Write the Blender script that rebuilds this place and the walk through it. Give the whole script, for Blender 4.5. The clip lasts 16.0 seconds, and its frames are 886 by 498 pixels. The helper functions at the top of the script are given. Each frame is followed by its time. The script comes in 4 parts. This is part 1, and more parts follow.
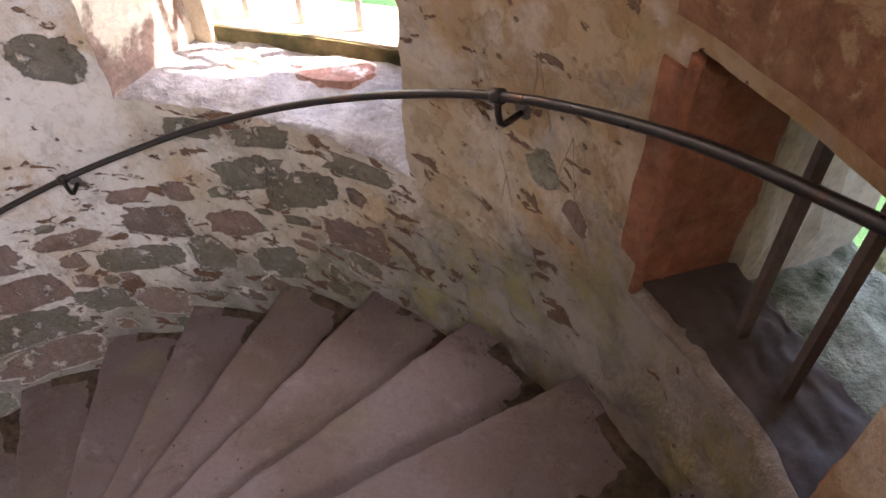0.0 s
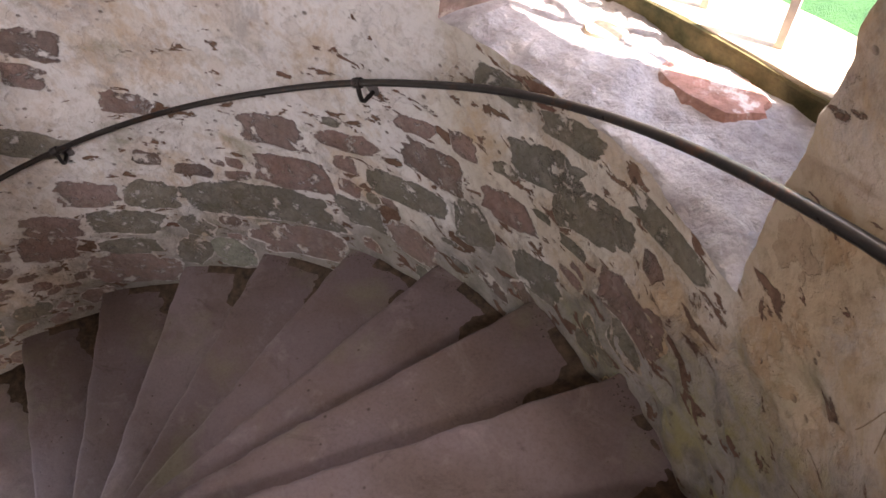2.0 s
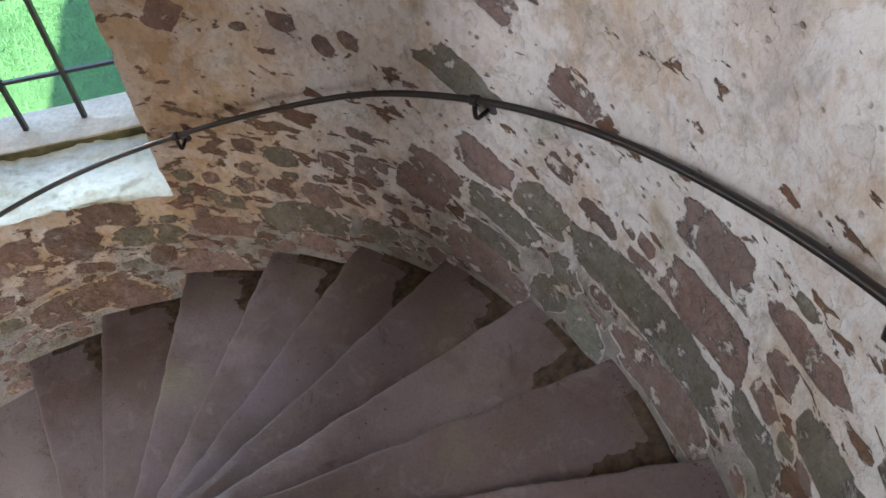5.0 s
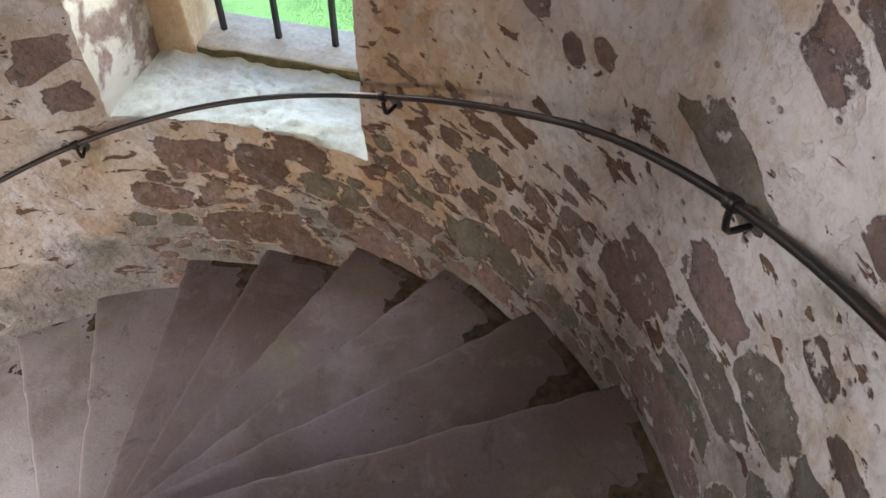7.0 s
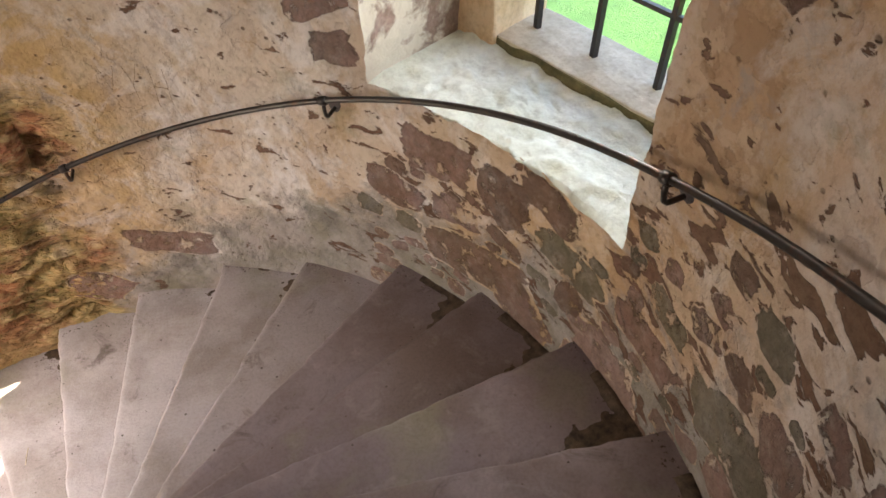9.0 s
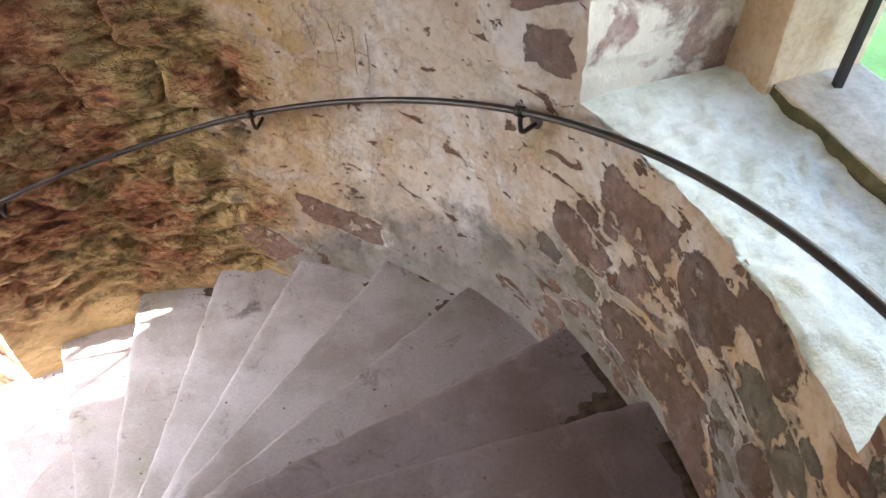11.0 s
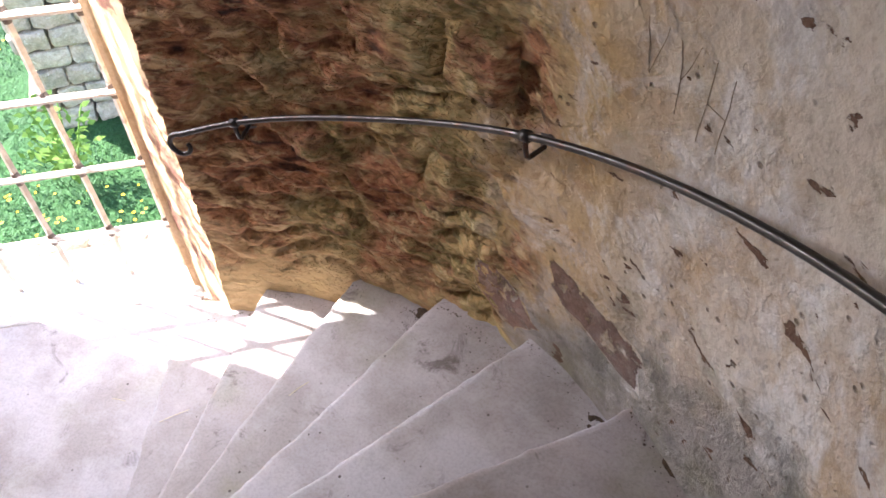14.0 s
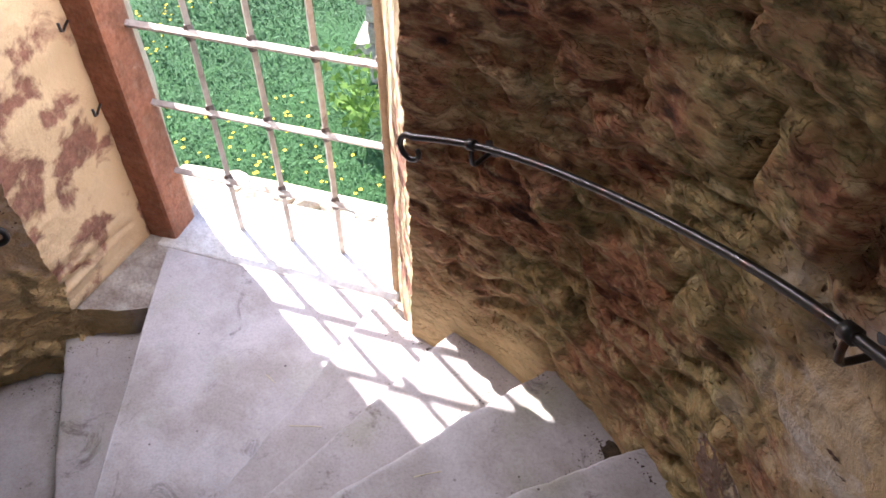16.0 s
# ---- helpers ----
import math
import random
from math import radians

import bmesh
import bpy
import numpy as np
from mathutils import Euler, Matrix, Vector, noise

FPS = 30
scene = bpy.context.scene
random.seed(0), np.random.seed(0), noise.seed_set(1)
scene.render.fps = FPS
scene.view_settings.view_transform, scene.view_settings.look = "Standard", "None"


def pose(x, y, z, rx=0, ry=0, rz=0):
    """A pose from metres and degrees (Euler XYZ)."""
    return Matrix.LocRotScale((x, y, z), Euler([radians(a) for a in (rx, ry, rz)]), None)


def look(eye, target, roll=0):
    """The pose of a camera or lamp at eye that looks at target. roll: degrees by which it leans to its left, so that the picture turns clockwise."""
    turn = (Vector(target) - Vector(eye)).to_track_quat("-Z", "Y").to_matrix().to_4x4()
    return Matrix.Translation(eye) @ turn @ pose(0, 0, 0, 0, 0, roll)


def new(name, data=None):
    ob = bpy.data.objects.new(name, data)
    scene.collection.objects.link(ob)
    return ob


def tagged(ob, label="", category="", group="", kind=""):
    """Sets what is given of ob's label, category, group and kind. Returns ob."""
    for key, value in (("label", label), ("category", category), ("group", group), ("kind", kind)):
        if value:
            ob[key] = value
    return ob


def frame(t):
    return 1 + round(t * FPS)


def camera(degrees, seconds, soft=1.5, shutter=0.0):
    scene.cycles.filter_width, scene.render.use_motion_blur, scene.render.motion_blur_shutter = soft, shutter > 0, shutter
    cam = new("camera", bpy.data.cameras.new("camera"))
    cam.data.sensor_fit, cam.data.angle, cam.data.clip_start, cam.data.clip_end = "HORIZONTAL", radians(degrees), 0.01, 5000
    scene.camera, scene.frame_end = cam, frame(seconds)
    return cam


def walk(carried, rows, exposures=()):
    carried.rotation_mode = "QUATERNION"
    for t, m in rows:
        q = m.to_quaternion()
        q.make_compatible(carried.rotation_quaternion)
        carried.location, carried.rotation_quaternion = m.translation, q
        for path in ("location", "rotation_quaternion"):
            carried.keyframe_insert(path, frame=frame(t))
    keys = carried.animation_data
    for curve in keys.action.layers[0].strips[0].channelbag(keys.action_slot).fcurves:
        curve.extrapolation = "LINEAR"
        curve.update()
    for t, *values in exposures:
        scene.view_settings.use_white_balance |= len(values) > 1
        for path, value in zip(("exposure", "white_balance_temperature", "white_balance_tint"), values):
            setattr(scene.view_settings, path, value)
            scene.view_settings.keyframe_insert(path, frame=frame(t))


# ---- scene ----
# A spiral stone stair in a round tower. The axis of the stair is x = y = 0; the stair goes down as the angle grows.
cam = camera(62.4, 16.0, soft=1.6)
ROWS = [
    (0.0, 1.324, -0.097, 5.160, 43.00, 1.50, 0.00),
    (0.5, 1.312, 0.097, 5.136, 41.67, 2.32, 5.25),
    (1.0, 1.272, 0.242, 5.057, 40.52, 0.86, 14.51),
    (1.5, 1.275, 0.383, 4.983, 39.43, 0.36, 29.87),
    (2.0, 1.231, 0.528, 4.885, 39.39, 0.88, 35.68),
    (2.5, 1.146, 0.703, 4.791, 39.64, 0.69, 39.26),
    (3.0, 1.068, 0.859, 4.676, 39.09, 0.22, 50.64),
    (3.5, 0.992, 0.976, 4.596, 38.78, 1.13, 62.46),
    (4.0, 0.837, 1.048, 4.498, 38.85, 1.37, 67.41),
    (4.5, 0.665, 1.087, 4.435, 39.19, 1.18, 75.93),
    (7.0, -0.142, 1.318, 3.904, 41.20, -1.00, 118.80),
    (7.5, -0.318, 1.230, 3.787, 41.45, 0.16, 122.92),
    (8.0, -0.460, 1.126, 3.721, 41.84, 0.89, 128.44),
    (8.5, -0.631, 1.070, 3.596, 42.08, 0.18, 140.40),
    (11.0, -1.153, 0.626, 3.166, 43.04, 0.69, 176.72),
    (11.5, -1.189, 0.447, 3.050, 43.45, 1.24, 180.92),
    (12.0, -1.194, 0.293, 2.999, 43.63, 1.17, 186.29),
    (12.5, -1.246, 0.137, 2.886, 43.68, 0.54, 195.06),
    (13.0, -1.278, 0.017, 2.828, 43.40, 0.41, 201.70),
    (13.5, -1.239, -0.182, 2.710, 43.47, 0.67, 207.35),
    (14.0, -1.187, -0.362, 2.632, 43.53, 1.10, 212.90),
    (14.5, -1.168, -0.547, 2.529, 43.77, -0.40, 225.74),
    (15.0, -1.111, -0.666, 2.464, 43.90, 0.40, 230.67),
    (15.5, -0.953, -0.778, 2.379, 44.47, 0.03, 236.70),
    (16.0, -0.851, -0.863, 2.344, 44.97, -0.00, 242.32),
]
EXPOSURES = [(0.0, 3.3, 6700, 22), (1.5, 3.1, 6750, 22), (3.0, 3.3, 6700, 21), (4.5, 3.3, 6150, 11), (7.0, 3.2, 6500, 15), (8.5, 3.25, 7500, 17), (11.0, 3.4, 6250, 13), (12.5, 3.3, 6150, 15), (14.5, 2.85, 6000, 17), (16.0, 2.35, 5950, 18)]
walk(cam, [(t, pose(*p)) for t, *p in ROWS], EXPOSURES)

# ---- light ----
SUN_AZ, SUN_EL = 10.0, 46.0
world = bpy.data.worlds.new("sky")
scene.world = world
world.use_nodes = True
sky = world.node_tree.nodes.new("ShaderNodeTexSky")
sky.sky_type, sky.sun_disc = "NISHITA", False
sky.sun_elevation, sky.sun_rotation = radians(SUN_EL), radians(90 - SUN_AZ)
back = world.node_tree.nodes["Background"]
back.inputs["Strength"].default_value = 0.15
world.node_tree.links.new(sky.outputs[0], back.inputs[0])
sun_data = bpy.data.lights.new("sun", "SUN")
sun_data.energy, sun_data.angle, sun_data.color = 5.0, radians(0.6), (1.0, 0.93, 0.82)
sun = new("sun", sun_data)
a, e = radians(SUN_AZ), radians(SUN_EL)
toward = Vector((math.cos(a) * math.cos(e), math.sin(a) * math.cos(e), math.sin(e)))
sun.matrix_world = look(toward * 30, (0, 0, 0))


def sky_lamp(name, az, d, s, z, wide, high, watts, dip=0.45, colour=(1.0, 0.96, 0.92)):
    """Stands in for the skylight that comes in at the head of an opening."""
    a = radians(az)
    x, y = d * math.cos(a) - s * math.sin(a), d * math.sin(a) + s * math.cos(a)
    data = bpy.data.lights.new(name, "AREA")
    data.shape, data.size, data.size_y, data.energy, data.color = "RECTANGLE", wide, high, watts, colour
    ob = new(name, data)
    ob.matrix_world = look((x, y, z), (x - math.cos(a), y - math.sin(a), z - dip))


sky_lamp("skylight_window_1", 75.0, 2.30, -0.25, 4.72, 0.75, 0.40, 1.5, 0.25)
sky_lamp("skylight_window_2", 195.0, 2.30, 0.0, 2.75, 0.90, 0.60, 2.2, -0.05, (0.90, 0.97, 1.0))
sky_lamp("skylight_door", 315.0, 2.22, 0.32, 1.95, 1.0, 0.40, 9.0, 2.0)
# Two fill lamps, set in added loop windows out of view higher up.
sky_lamp("fill_upper_loop", 325.0, 2.28, 0.0, 6.1, 0.42, 0.9, 19.0, 0.3, (0.97, 0.97, 0.97))
sky_lamp("fill_top_loop", 180.0, 2.28, 0.0, 7.9, 0.42, 0.9, 7.0, 0.35)

# ---- materials ----
class Nodes:
    """A small helper for node materials."""

    def __init__(self, name, rough=0.8, metal=0.0, spec=0.3):
        self.mat = bpy.data.materials.new(name)
        self.mat.use_nodes = True
        self.tree = self.mat.node_tree
        self.bsdf = self.tree.nodes["Principled BSDF"]
        self.bsdf.inputs["Roughness"].default_value = rough
        self.bsdf.inputs["Metallic"].default_value = metal
        self.bsdf.inputs["Specular IOR Level"].default_value = spec
        self.geo = self.tree.nodes.new("ShaderNodeNewGeometry")
        self.info = self.tree.nodes.new("ShaderNodeObjectInfo")
        self.pos = self.geo.outputs["Position"]

    def link(self, a, b):
        if isinstance(a, (int, float)):
            b.default_value = a
        elif isinstance(a, tuple):
            b.default_value = (*a, 1.0) if len(a) == 3 and len(b.default_value) == 4 else a
        else:
            self.tree.links.new(a, b)

    def scaled(self, sx, sy, sz, of=None):
        n = self.tree.nodes.new("ShaderNodeVectorMath")
        n.operation = "MULTIPLY"
        self.link(of or self.pos, n.inputs[0])
        n.inputs[1].default_value = (sx, sy, sz)
        return n.outputs[0]

    def noise(self, scale, detail=4.0, rough=0.55, of=None, distort=0.0):
        n = self.tree.nodes.new("ShaderNodeTexNoise")
        n.inputs["Scale"].default_value, n.inputs["Detail"].default_value = scale, detail
        n.inputs["Roughness"].default_value, n.inputs["Distortion"].default_value = rough, distort
        self.link(of or self.pos, n.inputs["Vector"])
        return n.outputs["Fac"]

    def voronoi(self, scale, of=None, feature="F1"):
        n = self.tree.nodes.new("ShaderNodeTexVoronoi")
        n.feature = feature
        n.inputs["Scale"].default_value = scale
        self.link(of or self.pos, n.inputs["Vector"])
        return n.outputs["Distance"]

    def ramp(self, fac, stops):
        n = self.tree.nodes.new("ShaderNodeValToRGB")
        els = n.color_ramp.elements
        while len(els) < len(stops):
            els.new(0.5)
        for el, (p, c) in zip(els, stops):
            el.position = p
            el.color = (c, c, c, 1) if isinstance(c, (int, float)) else (*c, 1)
        self.link(fac, n.inputs[0])
        return n.outputs[0]

    def mix(self, fac, a, b, how="MIX"):
        n = self.tree.nodes.new("ShaderNodeMix")
        n.data_type, n.blend_type = "RGBA", how
        self.link(fac, n.inputs["Factor"])
        self.link(a, n.inputs["A"])
        self.link(b, n.inputs["B"])
        return n.outputs["Result"]

    def math(self, how, a, b=0.0):
        n = self.tree.nodes.new("ShaderNodeMath")
        n.operation = how
        self.link(a, n.inputs[0])
        self.link(b, n.inputs[1])
        return n.outputs[0]

    def angle(self):
        """The angle round the tower's axis, 0 to 1 for 0 to 360 degrees."""
        s = self.tree.nodes.new("ShaderNodeSeparateXYZ")
        self.link(self.pos, s.inputs[0])
        a = self.math("ARCTAN2", s.outputs[1], s.outputs[0])
        a = self.math("DIVIDE", a, 2 * math.pi)
        return self.math("FRACT", self.math("ADD", a, 1.0))

    def height(self):
        s = self.tree.nodes.new("ShaderNodeSeparateXYZ")
        self.link(self.pos, s.inputs[0])
        return s.outputs[2]

    def done(self, colour, *bumps):
        """bumps: (height, strength, distance)."""
        self.link(colour, self.bsdf.inputs["Base Color"])
        last = None
        for h, strength, dist in bumps:
            b = self.tree.nodes.new("ShaderNodeBump")
            b.inputs["Strength"].default_value, b.inputs["Distance"].default_value = strength, dist
            self.link(h, b.inputs["Height"])
            if last:
                self.link(last, b.inputs["Normal"])
            last = b.outputs[0]
        if last:
            self.link(last, self.bsdf.inputs["Normal"])
        return self.mat


ZONES = [(0.0, (0.47, 0.33, 0.19)), (0.10, (0.45, 0.34, 0.22)), (0.15, (0.50, 0.41, 0.31)), (0.20, (0.60, 0.56, 0.50)),
         (0.27, (0.75, 0.73, 0.73)), (0.40, (0.72, 0.69, 0.68)), (0.46, (0.58, 0.44, 0.33)), (0.53, (0.56, 0.42, 0.28)),
         (0.60, (0.64, 0.56, 0.49)), (0.66, (0.64, 0.57, 0.49)), (0.71, (0.58, 0.42, 0.22)), (0.76, (0.40, 0.25, 0.11)),
         (0.83, (0.36, 0.20, 0.09)), (0.90, (0.62, 0.47, 0.29)), (1.0, (0.50, 0.35, 0.20))]


def plaster(n, only=None):
    """Old lime plaster; its colour goes with the part of the tower. Gives colour, relief and the share of bare rock."""
    around = n.angle()
    warp = n.math("MULTIPLY", n.math("SUBTRACT", n.noise(1.7, 6, 0.6), 0.5), 0.20)
    col = n.ramp(n.math("ADD", around, warp), ZONES) if only is None else only
    # coats of limewash, flaked off in sharp-edged scabs
    coat = n.noise(2.6, 8, 0.60, distort=0.2)
    scab = n.noise(6.5, 7, 0.58, distort=0.2)
    gone = n.ramp(coat, [(0.515, 0.0), (0.535, 1.0)])
    gone_2 = n.ramp(scab, [(0.575, 0.0), (0.59, 1.0)])
    white = n.ramp(around, [(0.0, 0.25), (0.15, 0.35), (0.25, 0.8), (0.42, 0.7), (0.5, 0.3), (0.58, 0.75), (0.68, 0.7), (0.73, 0.3)])
    sound = n.math("SUBTRACT", 1.0, n.math("MULTIPLY", white, 0.75))
    col = n.mix(n.math("MULTIPLY", gone, n.math("MULTIPLY", sound, 0.8)), col, n.mix(1.0, col, (0.78, 0.66, 0.52), "MULTIPLY"))
    col = n.mix(n.math("MULTIPLY", gone_2, n.math("MULTIPLY", sound, 0.8)), col, n.mix(1.0, col, (0.70, 0.64, 0.60), "MULTIPLY"))
    # bleached lime, grey bloom, ochre and rust stains
    col = n.mix(n.math("MULTIPLY", n.ramp(n.noise(3.4, 9, 0.66, distort=0.5), [(0.50, 0.0), (0.60, 1.0)]), white), col, (0.76, 0.74, 0.74))
    col = n.mix(n.ramp(n.noise(4.3, 9, 0.68, of=n.scaled(1.0, 1.0, 0.7), distort=0.4), [(0.53, 0.0), (0.66, 0.6)]), col, (0.48, 0.32, 0.16))
    col = n.mix(n.ramp(n.noise(5.3, 9, 0.70, distort=0.6), [(0.55, 0.0), (0.66, 0.55)]), col, (0.36, 0.34, 0.34))
    col = n.mix(n.ramp(n.noise(3.1, 8, 0.66, of=n.scaled(1, 1, 1.6)), [(0.57, 0.0), (0.70, 0.5)]), col, (0.22, 0.22, 0.13))
    fine = n.noise(60.0, 5, 0.6)
    col = n.mix(n.ramp(n.noise(26.0, 7, 0.7), [(0.36, 0.5), (0.5, 0.0)]), col, n.mix(1.0, col, (0.66, 0.60, 0.54), "MULTIPLY"))
    relief = n.math("SUBTRACT", n.math("MULTIPLY", n.noise(7.0, 7, 0.55), 1.0), n.math("MULTIPLY", gone, 0.06))
    relief = n.math("SUBTRACT", relief, n.math("MULTIPLY", gone_2, 0.06))
    relief = n.math("ADD", relief, n.math("MULTIPLY", fine, 0.09))
    return col, relief, around


def bare_stone(n):
    col = n.mix(n.noise(4.0, 3), (0.20, 0.10, 0.075), (0.21, 0.15, 0.10))
    return n.mix(n.ramp(n.noise(30.0, 6, 0.7), [(0.35, 0.6), (0.6, 0.0)]), col, n.mix(1.0, col, (0.5, 0.45, 0.42), "MULTIPLY"))


def wall_material(name, only=None):
    n = Nodes(name, 0.9)
    col, relief, around = plaster(n, only)
    # chips that bare the stone: many in the masonry band below the rail, few above it
    chip = n.noise(8.0, 6, 0.58, of=n.scaled(1, 1, 2.1), distort=0.5)
    if only is None:
        band = n.math("ADD", n.height(), n.math("SUBTRACT", n.math("MULTIPLY", around, 4.61), 4.76))
        band = n.math("ADD", n.math("MULTIPLY", band, 0.5), 0.5)
        more = n.math("MULTIPLY", n.ramp(band, [(0.40, 1.0), (0.52, 0.0)]), n.ramp(around, [(0.08, 0.0), (0.15, 0.8), (0.27, 1.0), (0.57, 1.0), (0.62, 0.35), (0.68, 0.0)]))
        few = n.ramp(around, [(0.12, 0.5), (0.2, 0.7), (0.26, 0.0), (0.38, 0.2), (0.44, 1.0), (0.52, 1.0), (0.58, 0.3)])
        chip = n.math("ADD", chip, n.math("ADD", n.math("MULTIPLY", more, 0.062), n.math("MULTIPLY", few, 0.035)))
        # a damp crust of grey and green along the foot of the wall, up to the knee beside the loop window
        foot = n.math("ADD", band, n.math("MULTIPLY", n.math("SUBTRACT", n.noise(4.0, 9, 0.66, distort=0.4), 0.5), 0.55))
        foot = n.math("SUBTRACT", foot, n.ramp(around, [(0.0, 0.22), (0.11, 0.20), (0.17, 0.06), (0.24, 0.0), (0.55, 0.0), (0.6, 0.06), (0.66, 0.04), (0.70, 0.0)]))
        crust = n.mix(n.ramp(n.noise(5.0, 8, 0.68), [(0.42, 0.0), (0.58, 1.0)]), (0.42, 0.38, 0.36), n.mix(n.ramp(n.noise(8.0, 6), [(0.4, 0.0), (0.6, 1.0)]), (0.20, 0.19, 0.17), n.mix(n.ramp(around, [(0.0, 1.0), (0.14, 1.0), (0.2, 0.0)]), (0.30, 0.28, 0.22), (0.36, 0.32, 0.16))))
        foot = n.ramp(foot, [(0.04, 0.9), (0.14, 0.0)])
        col = n.mix(foot, col, crust)
        relief = n.math("ADD", relief, n.math("MULTIPLY", n.math("MULTIPLY", foot, n.noise(16.0, 8, 0.7)), 1.0))
    chips = n.ramp(chip, [(0.655, 0.0), (0.67, 1.0)])
    col = n.mix(chips, col, bare_stone(n))
    relief = n.math("SUBTRACT", relief, n.math("MULTIPLY", chips, 0.30))
    pits = n.ramp(n.voronoi(17.0, of=n.scaled(1, 1, 1.3)), [(0.08, 1.0), (0.16, 0.0)])
    pits = n.math("MULTIPLY", pits, n.ramp(n.noise(6.0, 3), [(0.50, 0.0), (0.56, 1.0)]))
    col = n.mix(n.math("MULTIPLY", pits, 0.7), col, (0.20, 0.14, 0.10))
    relief = n.math("SUBTRACT", relief, n.math("MULTIPLY", pits, 0.35))
    if only is None:
        # eroded rock with bedding, next to the doorway and under its far jamb
        rock = n.ramp(n.math("ADD", around, n.math("MULTIPLY", n.math("SUBTRACT", n.noise(2.2, 8, 0.62), 0.5), 0.11)), [(0.705, 0.0), (0.722, 1.0), (0.875, 1.0), (0.885, 0.0)])
        low = n.math("ADD", n.height(), n.math("MULTIPLY", n.noise(5.0, 6), 0.5))
        low = n.math("MULTIPLY", n.ramp(low, [(0.24, 1.0), (0.30, 0.0)]), n.ramp(around, [(0.0, 1.0), (0.08, 1.0), (0.09, 0.0), (0.95, 0.0), (0.955, 1.0)]))
        rock = n.math("MAXIMUM", rock, low)
        beds = n.noise(1.0, 8, 0.62, of=n.scaled(3.6, 3.6, 11.0))
        red = n.ramp(beds, [(0.34, (0.09, 0.042, 0.028)), (0.42, (0.32, 0.13, 0.07)), (0.49, (0.52, 0.26, 0.13)), (0.54, (0.26, 0.12, 0.065)), (0.60, (0.56, 0.36, 0.18)), (0.68, (0.70, 0.50, 0.28))])
        tan = n.ramp(beds, [(0.34, (0.12, 0.07, 0.035)), (0.41, (0.40, 0.23, 0.11)), (0.47, (0.24, 0.19, 0.075)), (0.53, (0.52, 0.36, 0.16)), (0.59, (0.33, 0.27, 0.12)), (0.66, (0.66, 0.52, 0.28))])
        share = n.math("ADD", n.noise(2.4, 7, 0.62), n.ramp(around, [(0.72, 0.0), (0.78, 0.06), (0.83, 0.22)]))
        rc = n.mix(n.ramp(share, [(0.50, 0.0), (0.60, 1.0)]), tan, red)
        flakes = n.noise(1.0, 6, 0.58, of=n.scaled(12.0, 12.0, 26.0))
        # Low flakes are darkened: shadow in the rock's hollows, painted into the colour.
        rc = n.mix(n.ramp(flakes, [(0.36, 0.8), (0.47, 0.0)]), rc, n.mix(1.0, rc, (0.34, 0.29, 0.26), "MULTIPLY"))
        rc = n.mix(n.ramp(flakes, [(0.55, 0.0), (0.66, 0.6)]), rc, (0.68, 0.52, 0.28))
        # Paler yellow towards the foot: sandstone tone, plus bounced light put into the colour.
        rc = n.mix(n.ramp(n.math("ADD", n.height(), n.noise(4.0, 7, 0.65)), [(0.62, 0.75), (0.98, 0.0)]), rc, n.mix(n.noise(9.0, 7), (0.62, 0.44, 0.20), (0.72, 0.58, 0.32)))
        col = n.mix(rock, col, rc)
        crag = n.math("ADD", n.math("MULTIPLY", flakes, 1.2), n.math("MULTIPLY", n.noise(30.0, 5, 0.55, of=n.scaled(1, 1, 1.8)), 0.3))
        slabs = n.noise(1.0, 4, 0.5, of=n.scaled(7.0, 7.0, 17.0))
        slabs = n.ramp(slabs, [(0.36, 0.0), (0.375, 0.22), (0.43, 0.26), (0.442, 0.5), (0.49, 0.53), (0.502, 0.76), (0.56, 0.80), (0.575, 1.0)])
        crag = n.math("ADD", crag, n.math("MULTIPLY", slabs, 2.2))
        return n.done(col, (n.math("MULTIPLY", rock, crag), 1.0, 0.020), (n.math("MULTIPLY", relief, n.math("SUBTRACT", 1.0, rock)), 1.0, 0.034), (n.noise(120.0, 4), 0.25, 0.002))
    return n.done(col, (relief, 1.0, 0.034), (n.noise(120.0, 4), 0.25, 0.002))


